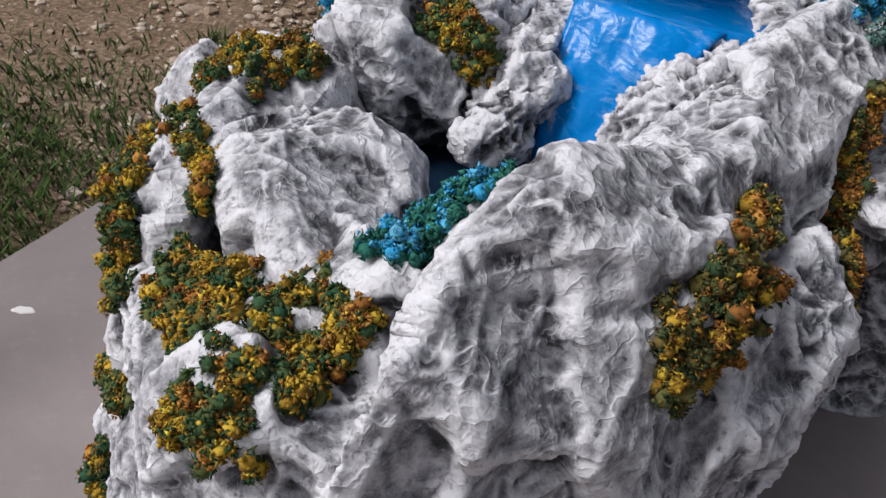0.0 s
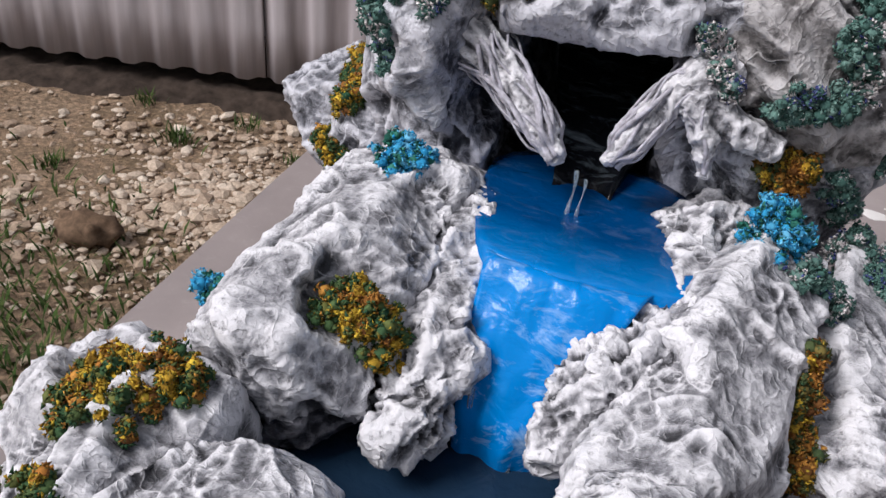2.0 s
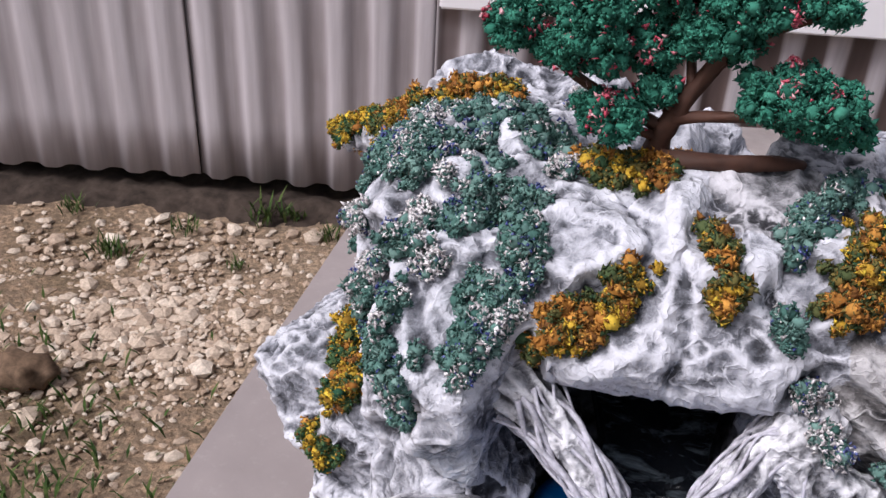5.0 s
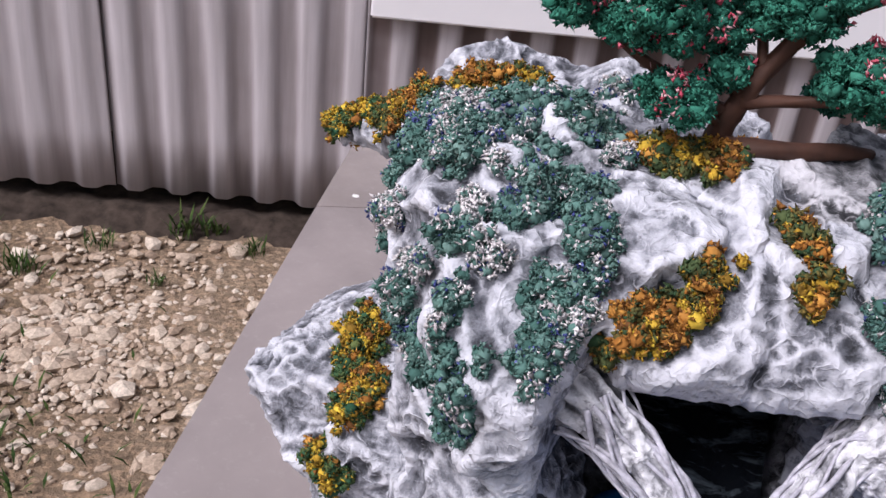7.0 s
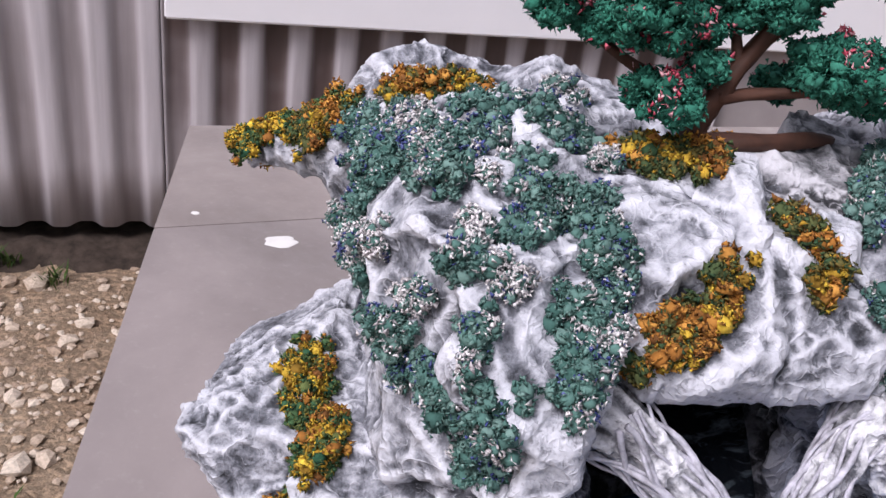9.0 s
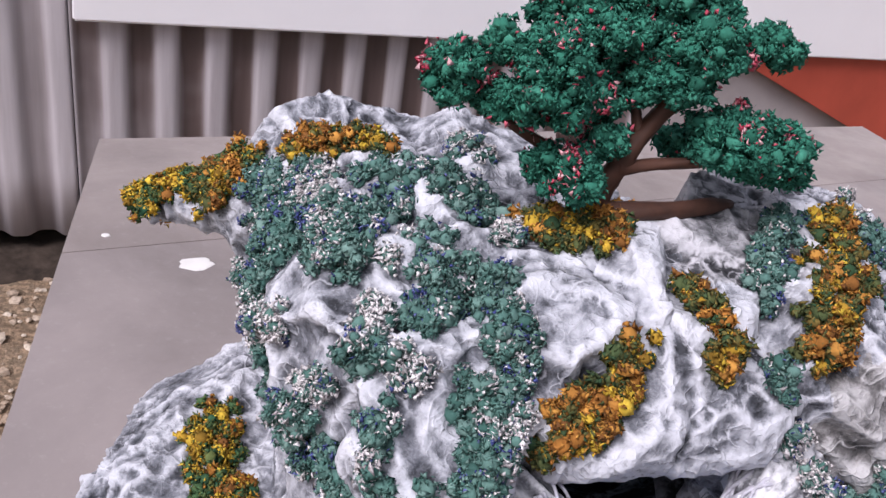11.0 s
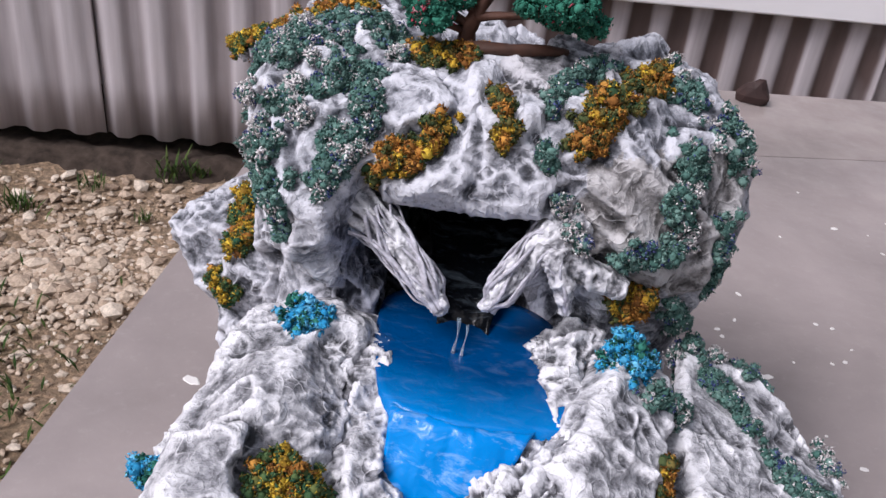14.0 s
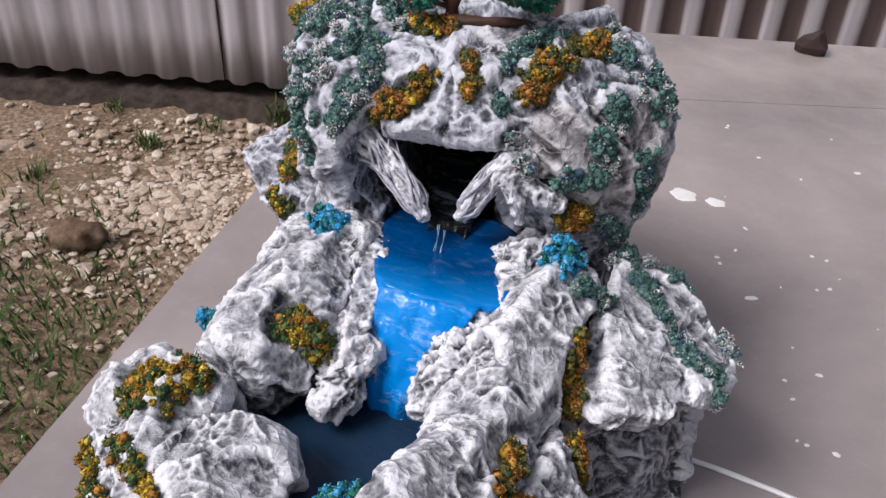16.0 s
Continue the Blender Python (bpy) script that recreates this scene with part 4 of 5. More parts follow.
rock("draped_rag", left_rag, (-0.30, 0.63, 1.03), (-0.12, 0.77, 1.16), h=0.0030, fold=0.002, scale=34, panes=0, ropes=0.007, along=(0.6, -0.25, -0.5), seed=41.0, splits=1, label="stringy grey-white cloth strand beside the cave mouth")
rock("draped_rag", right_rag, (-0.14, 0.65, 1.03), (0.02, 0.77, 1.16), h=0.0030, fold=0.002, scale=34, panes=0, ropes=0.006, along=(-0.35, -0.25, -0.7), seed=44.0, splits=1, label="stringy grey-white cloth strand beside the cave mouth")


def tube(stops, sides=10):
    """A tapered, slightly knotted limb along (x, y, z, radius)."""
    pts = np.array(stops, float)
    t = np.linspace(0, len(pts) - 1, 5 * (len(pts) - 1) + 1)
    i = np.minimum(t.astype(int), len(pts) - 2)
    f = (t - i)[:, None]
    path = pts[i] * (1 - f) + pts[i + 1] * f
    path[1:-1, :3] = 0.25 * path[:-2, :3] + 0.5 * path[1:-1, :3] + 0.25 * path[2:, :3]
    a = np.arange(sides) * 2 * math.pi / sides
    rows = []
    for k in range(len(path)):
        d = path[min(k + 1, len(path) - 1), :3] - path[max(k - 1, 0), :3]
        d /= np.linalg.norm(d)
        u = np.cross(d, (0.3, 0.9, 0.2))
        u /= np.linalg.norm(u)
        w = np.cross(d, u)
        r = path[k, 3] * (1 + 0.2 * np.sin(3 * a + k * 0.8) * (0.75 + 0.25 * math.sin(k * 2.3)))
        rows.append(path[k, :3] + np.outer(np.cos(a) * r, u) + np.outer(np.sin(a) * r, w))
    v = np.concatenate(rows)
    k = np.arange(len(path) - 1)[:, None] * sides
    j = np.arange(sides)[None]
    q = np.stack([k + j, k + (j + 1) % sides, k + sides + (j + 1) % sides, k + sides + j], -1).reshape(-1, 4)
    e = (len(path) - 1) * sides
    caps = [(0, m + 2, m + 1, m) for m in range(1, sides - 2, 2)] + [(e, e + m, e + m + 1, e + m + 2) for m in range(1, sides - 2, 2)]
    return v, np.concatenate([q, np.array(caps)])


def strands(rag, stops, count, seed):
    """Stiffened cords wound along a rag, looping at its tip."""
    r = np.random.RandomState(seed)
    c = np.array(stops, float)
    t = np.linspace(0, len(c) - 1, 12)
    i = np.minimum(t.astype(int), len(c) - 2)
    f = (t - i)[:, None]
    spine = c[i] * (1 - f) + c[i + 1] * f
    d = spine[-1, :3] - spine[0, :3]
    d /= np.linalg.norm(d)
    u = np.cross(d, (0, 0, 1.0))
    u /= np.linalg.norm(u)
    w = np.cross(u, d)
    for k in range(count):
        a0, turn, off = 2 * math.pi * k / count, r.uniform(-2.2, 2.2), r.uniform(0, 6)
        path = []
        for m, s in enumerate(np.linspace(0, 1, 12)):
            a = a0 + turn * s + 0.35 * math.sin(6 * s + off)
            reach = spine[m, 3] * (1.02 + 0.16 * math.sin(9 * s + 2 * off)) * (1 if s < 0.9 else 0.6)
            path.append((*(spine[m, :3] + reach * (math.cos(a) * u + math.sin(a) * w)), 0.0014 + 0.0005 * math.sin(5 * s + off)))
        part("strand", mesh_from("strand", *tube(path, 7), STRAND), None, rag)


for k, (given, more) in enumerate(QUARRY):
    hew([other[1:4] for j, (other, _) in enumerate(QUARRY) if j != k], *given, **more)

rags = [o for o in bpy.data.objects if o.name.startswith("draped_rag")]
strands(rags[0], [(-0.215, 0.706, 1.108, 0.020), (-0.195, 0.696, 1.099, 0.015), (-0.168, 0.682, 1.079, 0.0135), (-0.146, 0.669, 1.058, 0.010)], 20, 1)
strands(rags[1], [(-0.070, 0.714, 1.116, 0.015), (-0.084, 0.704, 1.106, 0.012), (-0.101, 0.690, 1.078, 0.012), (-0.111, 0.683, 1.058, 0.009)], 18, 2)
strands(rags[1], [(-0.068, 0.70, 1.105, 0.009), (-0.056, 0.695, 1.085, 0.007), (-0.050, 0.695, 1.062, 0.005)], 6, 3)

# ---- water ----
def water_sheet(name, outline, z, mat, label, thick=0.02, foam=0.0):
    """A level water body with an outline of a few corners, smoothed."""
    pts = np.array(outline)
    for _ in range(3):
        nx = np.roll(pts, -1, 0)
        pts = np.stack([0.75 * pts + 0.25 * nx, 0.25 * pts + 0.75 * nx], 1).reshape(-1, 2)
    c = pts.mean(0)
    rings = [c + (pts - c) * k for k in np.linspace(1, 0.0005, 14)]
    flat = np.concatenate(rings)
    top = np.concatenate([flat, np.full((len(flat), 1), z)], 1)
    top[:, 2] += 0.0006 * grad_noise(top * 60)
    m = len(pts)
    rim = np.concatenate([pts, np.full((m, 1), z - thick)], 1)
    i = np.arange(m)
    j = (i + 1) % m
    q = [np.stack([k * m + i, k * m + j, (k + 1) * m + j, (k + 1) * m + i], 1) for k in range(13)]
    o = len(top)
    q.append(np.stack([o + i, o + j, j, i], 1))
    verts = np.concatenate([top, rim])
    return part(name, mesh_from(name, verts, np.concatenate(q), mat, True, {"foam": np.full(len(verts), foam)}), None, fountain, label)


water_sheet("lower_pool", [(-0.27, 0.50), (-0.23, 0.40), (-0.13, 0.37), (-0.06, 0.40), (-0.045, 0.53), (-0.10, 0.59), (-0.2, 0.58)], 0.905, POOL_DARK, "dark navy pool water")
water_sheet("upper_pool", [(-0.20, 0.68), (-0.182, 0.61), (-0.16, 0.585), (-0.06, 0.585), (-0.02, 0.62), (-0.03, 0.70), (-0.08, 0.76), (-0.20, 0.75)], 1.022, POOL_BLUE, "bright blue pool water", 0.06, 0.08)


def cascade():
    """The blue sheet that bends over the pool's lip and drops to the lower pool."""
    u = np.linspace(0, 1, 30)
    v = np.linspace(0, 1, 36)
    U, V = np.meshgrid(u, v, indexing="ij")
    s = V
    y = 0.605 - 0.065 * np.clip(s * 1.25, 0, 1) ** 0.8 - 0.004 * s
    z = 1.019 + 0.0035 * np.clip(s / 0.12, 0, 1) - 0.125 * np.clip((s - 0.14) / 0.86, 0, 1) ** 1.3
    left = -0.168 + 0.01 * s
    right = -0.055 - 0.05 * s
    x = left + (right - left) * U
    p = np.stack([x, y, z], -1).reshape(-1, 3)
    p[:, 1] += 0.004 * fbm(p * np.array((60, 20, 18))) - 0.006 * (1 - (2 * U.ravel() - 1) ** 2)
    back = p + np.array((0, 0.02, -0.012))
    m = len(v)
    i = np.arange(len(p)).reshape(len(u), m)
    q = np.stack([i[:-1, :-1], i[:-1, 1:], i[1:, 1:], i[1:, :-1]], -1).reshape(-1, 4)
    rim = np.concatenate([i[0, :], i[1:, -1], i[-1, -2::-1], i[-2:0:-1, 0]])
    nx = np.roll(rim, -1)
    side = np.stack([rim, nx, nx + len(p), rim + len(p)], 1)
    faces = np.concatenate([q[:, ::-1], q + len(p), side])
    f = np.concatenate([0.4 + 0.6 * V.ravel()] * 2)
    part("cascade", mesh_from("cascade", np.concatenate([p, back]), faces, POOL_BLUE, True, {"foam": f}), None, fountain, "blue waterfall sheet streaked with white")


cascade()


def stream():
    """Thin dark water sliding out of the cave between the two rags."""
    u, v = np.linspace(-1, 1, 16), np.linspace(0, 1, 26)
    U, W = np.meshgrid(u, v, indexing="ij")
    half = 0.062 - 0.040 * np.clip(W * 1.1, 0, 1) ** 1.3
    p = np.stack([-0.142 + 0.014 * W + half * U, 0.92 - 0.235 * W, 1.080 - 0.02 * W - 0.055 * W ** 3 + 0.006 * U ** 2], -1).reshape(-1, 3)
    p[:, 2] += 0.003 * fbm(p * np.array((70, 30, 10)))
    m = len(v)
    i = np.arange(len(p)).reshape(len(u), m)
    q = np.stack([i[:-1, :-1], i[1:, :-1], i[1:, 1:], i[:-1, 1:]], -1).reshape(-1, 4)[:, ::-1]
    rim = np.concatenate([i[0, :], i[1:, -1], i[-1, -2::-1], i[-2:0:-1, 0]])
    nx = np.roll(rim, -1)
    low = p + np.array((0, 0.01, -0.02))
    side = np.stack([nx, rim, rim + len(p), nx + len(p)], 1)
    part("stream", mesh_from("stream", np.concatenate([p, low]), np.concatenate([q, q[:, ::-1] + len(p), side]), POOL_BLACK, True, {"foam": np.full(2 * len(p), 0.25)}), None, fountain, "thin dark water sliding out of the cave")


stream()


def trickle(stops, sides=7):
    """A thin glassy thread of falling water."""
    pts = np.array(stops, float)
    a = np.arange(sides) * 2 * math.pi / sides
    v = np.concatenate([q[:3] + np.stack([np.cos(a) * q[3], np.sin(a) * q[3] * 0.6, 0 * a], 1) for q in pts])
    k = np.arange(len(pts) - 1)[:, None] * sides
    j = np.arange(sides)[None]
    q = np.stack([k + j, k + (j + 1) % sides, k + sides + (j + 1) % sides, k + sides + j], -1).reshape(-1, 4)
    part("trickle", mesh_from("trickle", v, q, GLASSY, True), None, fountain, "thin clear thread of falling water")


for x, y, z0, z1, r in ((-0.131, 0.672, 1.052, 1.022, 0.0012), (-0.124, 0.670, 1.048, 1.022, 0.0009), (-0.150, 0.540, 0.955, 0.904, 0.0014), (-0.118, 0.536, 0.93, 0.904, 0.0012)):
    trickle([(x + 0.0008 * math.sin(5 * k + x * 99), y - 0.006 * k, z0 + (z1 - z0) * k, r * (1 + 0.5 * math.sin(7 * k + 40 * x))) for k in np.linspace(0, 1, 7)])

# ---- plants of foam crumbs ----
from mathutils.bvhtree import BVHTree

offset, V, F = 0, [], []
for rv, rq in ROCKS:
    V.append(rv)
    F.append(rq + offset)
    offset += len(rv)
V, F = np.concatenate(V), np.concatenate(F)
SKIN = BVHTree.FromPolygons(V.tolist(), F.tolist())
rng = np.random.RandomState(11)
GRAIN = 1.25 * np.array([(1, 1, 1), (-1, -1, 1), (-1, 1, -1), (1, -1, -1)], float) / math.sqrt(3)
GRAIN_F = np.array([(0, 1, 3), (0, 2, 1), (0, 3, 2), (1, 2, 3)])


def crumbs(centres, size, flat=0.55):
    """Small ragged grains at the centres: vertices and triangles."""
    n = len(centres)
    ax = rng.normal(size=(n, 3, 3))
    ax /= np.linalg.norm(ax, axis=2)[:, :, None]
    s = size * rng.uniform(0.55, 1.25, (n, 1, 1)) * np.array([1, 0.8, flat])[None, :, None]
    jag = rng.uniform(0.8, 1.3, (n, 4, 1))
    v = centres[:, None, :] + (GRAIN[None] * jag) @ (ax * s)
    f = GRAIN_F[None] + 4 * np.arange(n)[:, None, None]
    return v.reshape(-1, 3), f.reshape(-1, 3)


def settle(p, normal_lift):
    """The nearest spot of the rock skin, lifted along its normal."""
    where, normal, _, _ = SKIN.find_nearest(Vector(p))
    return np.array(where) + np.array(normal) * normal_lift, np.array(normal)


CORE = np.array([(0, 0, 1), (0, 0, -1)] + [(math.cos(a), math.sin(a), 0.45) for a in np.arange(5) * 1.2566] + [(math.cos(a + 0.63), math.sin(a + 0.63), -0.45) for a in np.arange(5) * 1.2566])
CORE_F = np.array([(0, 2 + k, 2 + (k + 1) % 5) for k in range(5)] + [(1, 7 + (k + 1) % 5, 7 + k) for k in range(5)]
                  + [(2 + k, 7 + k, 2 + (k + 1) % 5) for k in range(5)] + [(7 + k, 7 + (k + 1) % 5, 2 + (k + 1) % 5) for k in range(5)])


def cores(centres, radii):
    n = len(centres)
    v = centres[:, None] + CORE[None] * radii[:, None, None] * rng.uniform(0.7, 1.15, (n, 12, 1))
    return v.reshape(-1, 3), (CORE_F[None] + 12 * np.arange(n)[:, None, None]).reshape(-1, 3)


def foliage(parent, centres, ups, leaf, blossoms, lump, per, size, name="foliage"):
    """Crumb-covered lumps; blossoms: (material, part name, share of lumps, height, grain). Whole lumps bloom, in patches."""
    count = len(centres)
    radii = lump * rng.uniform(0.6, 1.2, count)
    d = rng.normal(size=(count, per, 3))
    d /= np.linalg.norm(d, axis=2)[:, :, None]
    spots = centres[:, None] + d * radii[:, None, None] * rng.uniform(0.8, 1.15, (count, per, 1))
    high = (d * ups[:, None]).sum(2) + 0.4 * d[:, :, 2]
    taken = np.zeros((count, per), bool)
    bloom = np.zeros(count, bool)
    made = []
    for mat, part_name, share, height, grain in blossoms:
        hue = 0.5 + 0.75 * fbm(centres * 60 + rng.uniform(0, 50), 2) + 0.35 * rng.uniform(-1, 1, count)
        on = (hue < np.quantile(hue, share)) & ~bloom
        bloom |= on
        mask = (high > height) & (rng.uniform(size=(count, per)) < np.where(on, 0.85, 0.25 * share)[:, None]) & ~taken
        taken |= mask
        if mask.sum() > 3:
            at = spots[mask] + ups[np.nonzero(mask)[0]] * grain * 0.6
            v, f = crumbs(at, grain, 0.6)
            if share > 0.25 and mat is not WHITE and mat is not INDIGO:
                cv, cf = cores(centres[on] + ups[on] * 0.0010, radii[on] * 0.84)
                v, f = np.concatenate([cv, v]), np.concatenate([cf, f + len(cv)])
            made.append((part_name, v, f, mat))
    v, f = crumbs(spots[~taken], size, 0.75)
    cv, cf = cores(centres, radii * np.where(bloom, 0.76, 0.86))
    leaves = part(name, mesh_from(name, np.concatenate([cv, v]), np.concatenate([cf, f + len(cv)]), leaf, True), None, parent)
    for part_name, v, f, mat in made:
        part(part_name, mesh_from(part_name, v, f, mat, True), None, parent if name == "foliage" else leaves)
    return leaves


def bush(name, label, category, stroke, leaf, blossoms, group="", lump=0.0048, density=0.9, size=0.0018, per=29, puff=0.013, ball=False):
    """Lumps of foam crumbs along a stroke of (x, y, z, reach) on the rock."""
    stroke = np.array(stroke, float)
    seg = np.linalg.norm(np.diff(stroke[:, :3], axis=0), axis=1)
    area = 3.1 * stroke[:, 3].max() ** 2 + 2 * (seg * (stroke[:-1, 3] + stroke[1:, 3]) / 2).sum()
    count = max(8, int(density * 1.5 * area / lump ** 2))
    centres, ups = [], []
    for _ in range(count):
        k = rng.uniform(0, len(stroke) - 1) if len(stroke) > 1 else 0
        a, b, t = stroke[int(k)], stroke[min(int(k) + 1, len(stroke) - 1)], k - int(k)
        c = a + (b - a) * t
        d = rng.normal(size=3)
        far = rng.uniform() ** 0.45
        d *= c[3] * far / np.linalg.norm(d)
        if ball:
            centres.append(c[:3] + d)
            ups.append(d / np.linalg.norm(d))
            continue
        spot, up = settle(c[:3] + d, puff * rng.uniform(0.0, 1.0) * (1.15 - 0.7 * far))
        centres.append(spot)
        ups.append(up)
    centres, ups = np.array(centres), np.array(ups)
    root = thing(name, label, category, tuple(centres[centres[:, 2].argmin()]), group)
    foliage(root, centres, ups, leaf, blossoms, lump, per, size)
    return root


YB = [(YELLOW, "yellow_blossoms", 0.32, -0.4, 0.0018), (ORANGE, "orange_blossoms", 0.26, -0.3, 0.0017)]
OB = [(ORANGE, "orange_blossoms", 0.34, -0.4, 0.0018), (YELLOW, "yellow_blossoms", 0.28, -0.3, 0.0017)]
BB = [(BLUE, "blossoms", 0.8, -0.7, 0.0018)]
TB = [(BLUE, "blossoms", 0.45, 0.0, 0.0016)]
VB = [(WHITE, "white_blossoms", 0.10, -0.3, 0.0015), (INDIGO, "indigo_blossoms", 0.10, -0.1, 0.0014)]
PLANTS = "foam bushes on the rocks"
VINES = "trailing foam vines"


def yellow_bush(stroke):
    bush("flower_bush", "moss-green foam bush with yellow and orange blossoms on rock", "bush", stroke, MOSS, YB, PLANTS)


def orange_bush(stroke):
    bush("flower_bush", "olive-brown foam bush with orange and yellow blossoms on rock", "bush", stroke, OLIVE, OB, PLANTS)


def blue_bush(stroke):
    bush("flower_bush", "teal foam bush covered in sky-blue blossoms on rock", "bush", stroke, TEAL, BB, PLANTS, ball=True)


def teal_bush(stroke):
    bush("flower_bush", "teal foam bush tipped with sky-blue blossoms by the pool", "bush", stroke, TEAL, TB, PLANTS)


def vine(stroke):
    stroke = [(x, y, z, (1.5 if stroke[0][0] < -0.15 else 1.1) * r) for x, y, z, r in stroke]
    bush("trailing_vine", "sage-green foam vine with white and indigo blossoms trailing down rock", "vine", stroke, SAGE, VB, VINES, 0.0046, 0.85, 0.0016, puff=0.012)


def white_vine(stroke):
    stroke = [(x, y, z, 1.25 * r) for x, y, z, r in stroke]
    bush("trailing_vine", "sage-green foam vine crowded with white and indigo blossoms", "vine", stroke, SAGE, [(WHITE, "white_blossoms", 0.8, -0.7, 0.0016), (INDIGO, "indigo_blossoms", 0.6, -0.4, 0.0013)], VINES, 0.0046, 0.9, 0.0015, puff=0.013)


yellow_bush([(-0.258, 0.285, 0.93, 0.014), (-0.21, 0.273, 0.949, 0.015), (-0.205, 0.244, 0.95, 0.015), (-0.246, 0.266, 0.92, 0.012)])
yellow_bush([(-0.165, 0.242, 0.958, 0.015), (-0.164, 0.279, 0.954, 0.015), (-0.152, 0.289, 0.962, 0.011), (-0.123, 0.266, 0.967, 0.01), (-0.139, 0.254, 0.95, 0.013), (-0.193, 0.283, 0.944, 0.013)])
yellow_bush([(-0.168, 0.219, 0.947, 0.014), (-0.14, 0.224, 0.956, 0.013), (-0.173, 0.204, 0.931, 0.012), (-0.145, 0.207, 0.947, 0.011), (-0.134, 0.239, 0.947, 0.011)])
yellow_bush([(-0.382, 0.377, 0.925, 0.008), (-0.321, 0.321, 0.941, 0.009), (-0.304, 0.294, 0.949, 0.008), (-0.294, 0.284, 0.933, 0.009), (-0.319, 0.296, 0.888, 0.01), (-0.27, 0.264, 0.913, 0.009)])
yellow_bush([(-0.321, 0.278, 0.819, 0.013), (-0.263, 0.24, 0.863, 0.01)])
yellow_bush([(-0.289, 0.239, 0.796, 0.012), (-0.278, 0.225, 0.786, 0.012)])
yellow_bush([(-0.324, 0.373, 0.961, 0.008), (-0.3, 0.353, 0.957, 0.01), (-0.267, 0.323, 0.966, 0.009), (-0.253, 0.311, 0.957, 0.01)])
yellow_bush([(-0.352, 0.418, 0.967, 0.014), (-0.337, 0.434, 0.974, 0.017), (-0.316, 0.444, 0.976, 0.016), (-0.288, 0.445, 0.977, 0.012), (-0.329, 0.397, 0.968, 0.01)])
yellow_bush([(-0.234, 0.521, 1.004, 0.022), (-0.215, 0.524, 0.995, 0.019), (-0.208, 0.528, 0.973, 0.016)])
orange_bush([(0.007, 0.449, 0.994, 0.011), (0.007, 0.44, 0.98, 0.011), (0.005, 0.365, 1.001, 0.012), (0.006, 0.358, 0.983, 0.014)])
orange_bush([(0.006, 0.341, 0.971, 0.014), (0.004, 0.323, 0.962, 0.013), (0.019, 0.402, 0.966, 0.011), (0.023, 0.414, 0.97, 0.009), (-0.009, 0.32, 0.986, 0.006)])
orange_bush([(0.031, 0.602, 0.998, 0.014), (0.03, 0.584, 0.98, 0.016), (0.036, 0.578, 0.95, 0.018), (0.045, 0.563, 0.947, 0.016), (0.031, 0.611, 1.006, 0.01)])

orange_bush([(0.058, 0.53, 0.945, 0.012), (0.066, 0.51, 0.925, 0.014), (0.075, 0.52, 0.895, 0.014), (0.08, 0.53, 0.87, 0.014)])
teal_bush([(-0.128, 0.300, 0.99, 0.012), (-0.130, 0.325, 0.985, 0.020), (-0.112, 0.330, 1.0, 0.020), (-0.095, 0.335, 1.02, 0.014)])
blue_bush([(-0.258, 0.654, 1.040, 0.016), (-0.246, 0.650, 1.040, 0.014), (-0.234, 0.662, 1.036, 0.010)])
blue_bush([(0.002, 0.672, 1.043, 0.023)])
blue_bush([(-0.320, 0.512, 0.985, 0.014), (-0.306, 0.514, 0.995, 0.012)])
orange_bush([(-0.003, 0.721, 1.056, 0.018), (0.011, 0.721, 1.068, 0.014)])
yellow_bush([(-0.362, 0.866, 1.025, 0.018), (-0.36, 0.825, 1.023, 0.018), (-0.344, 0.792, 1.022, 0.015), (-0.353, 0.786, 1.001, 0.014)])
yellow_bush([(-0.367, 0.778, 0.974, 0.011), (-0.354, 0.772, 0.958, 0.012)])
orange_bush([(-0.203, 0.797, 1.212, 0.016), (-0.173, 0.789, 1.219, 0.017), (-0.154, 0.793, 1.215, 0.012)])
orange_bush([(-0.2, 0.703, 1.152, 0.014), (-0.188, 0.707, 1.166, 0.015), (-0.209, 0.704, 1.155, 0.01), (-0.179, 0.706, 1.175, 0.013), (-0.166, 0.722, 1.195, 0.008)])
orange_bush([(-0.132, 0.754, 1.209, 0.01), (-0.121, 0.734, 1.196, 0.01), (-0.122, 0.715, 1.182, 0.008)])
orange_bush([(-0.061, 0.72, 1.191, 0.015), (-0.054, 0.744, 1.205, 0.019), (-0.043, 0.751, 1.215, 0.016), (-0.022, 0.804, 1.218, 0.021), (-0.008, 0.809, 1.221, 0.014)])
yellow_bush([(-0.416, 0.960, 1.136, 0.014), (-0.407, 0.957, 1.145, 0.014), (-0.393, 0.957, 1.152, 0.014), (-0.37, 0.951, 1.16, 0.016), (-0.349, 0.953, 1.18, 0.011)])
orange_bush([(-0.361, 0.954, 1.163, 0.017), (-0.373, 0.935, 1.154, 0.011), (-0.343, 0.937, 1.183, 0.013)])
orange_bush([(-0.324, 0.922, 1.2, 0.009), (-0.303, 0.926, 1.206, 0.012), (-0.283, 0.919, 1.213, 0.012), (-0.265, 0.907, 1.21, 0.007)])
vine([(-0.338, 0.911, 1.163, 0.015), (-0.33, 0.806, 1.198, 0.011)])
vine([(-0.34, 0.802, 1.182, 0.011), (-0.336, 0.908, 1.093, 0.012), (-0.332, 0.775, 1.145, 0.009)])
vine([(-0.308, 0.817, 1.212, 0.012), (-0.309, 0.77, 1.205, 0.01), (-0.29, 0.809, 1.205, 0.012)])
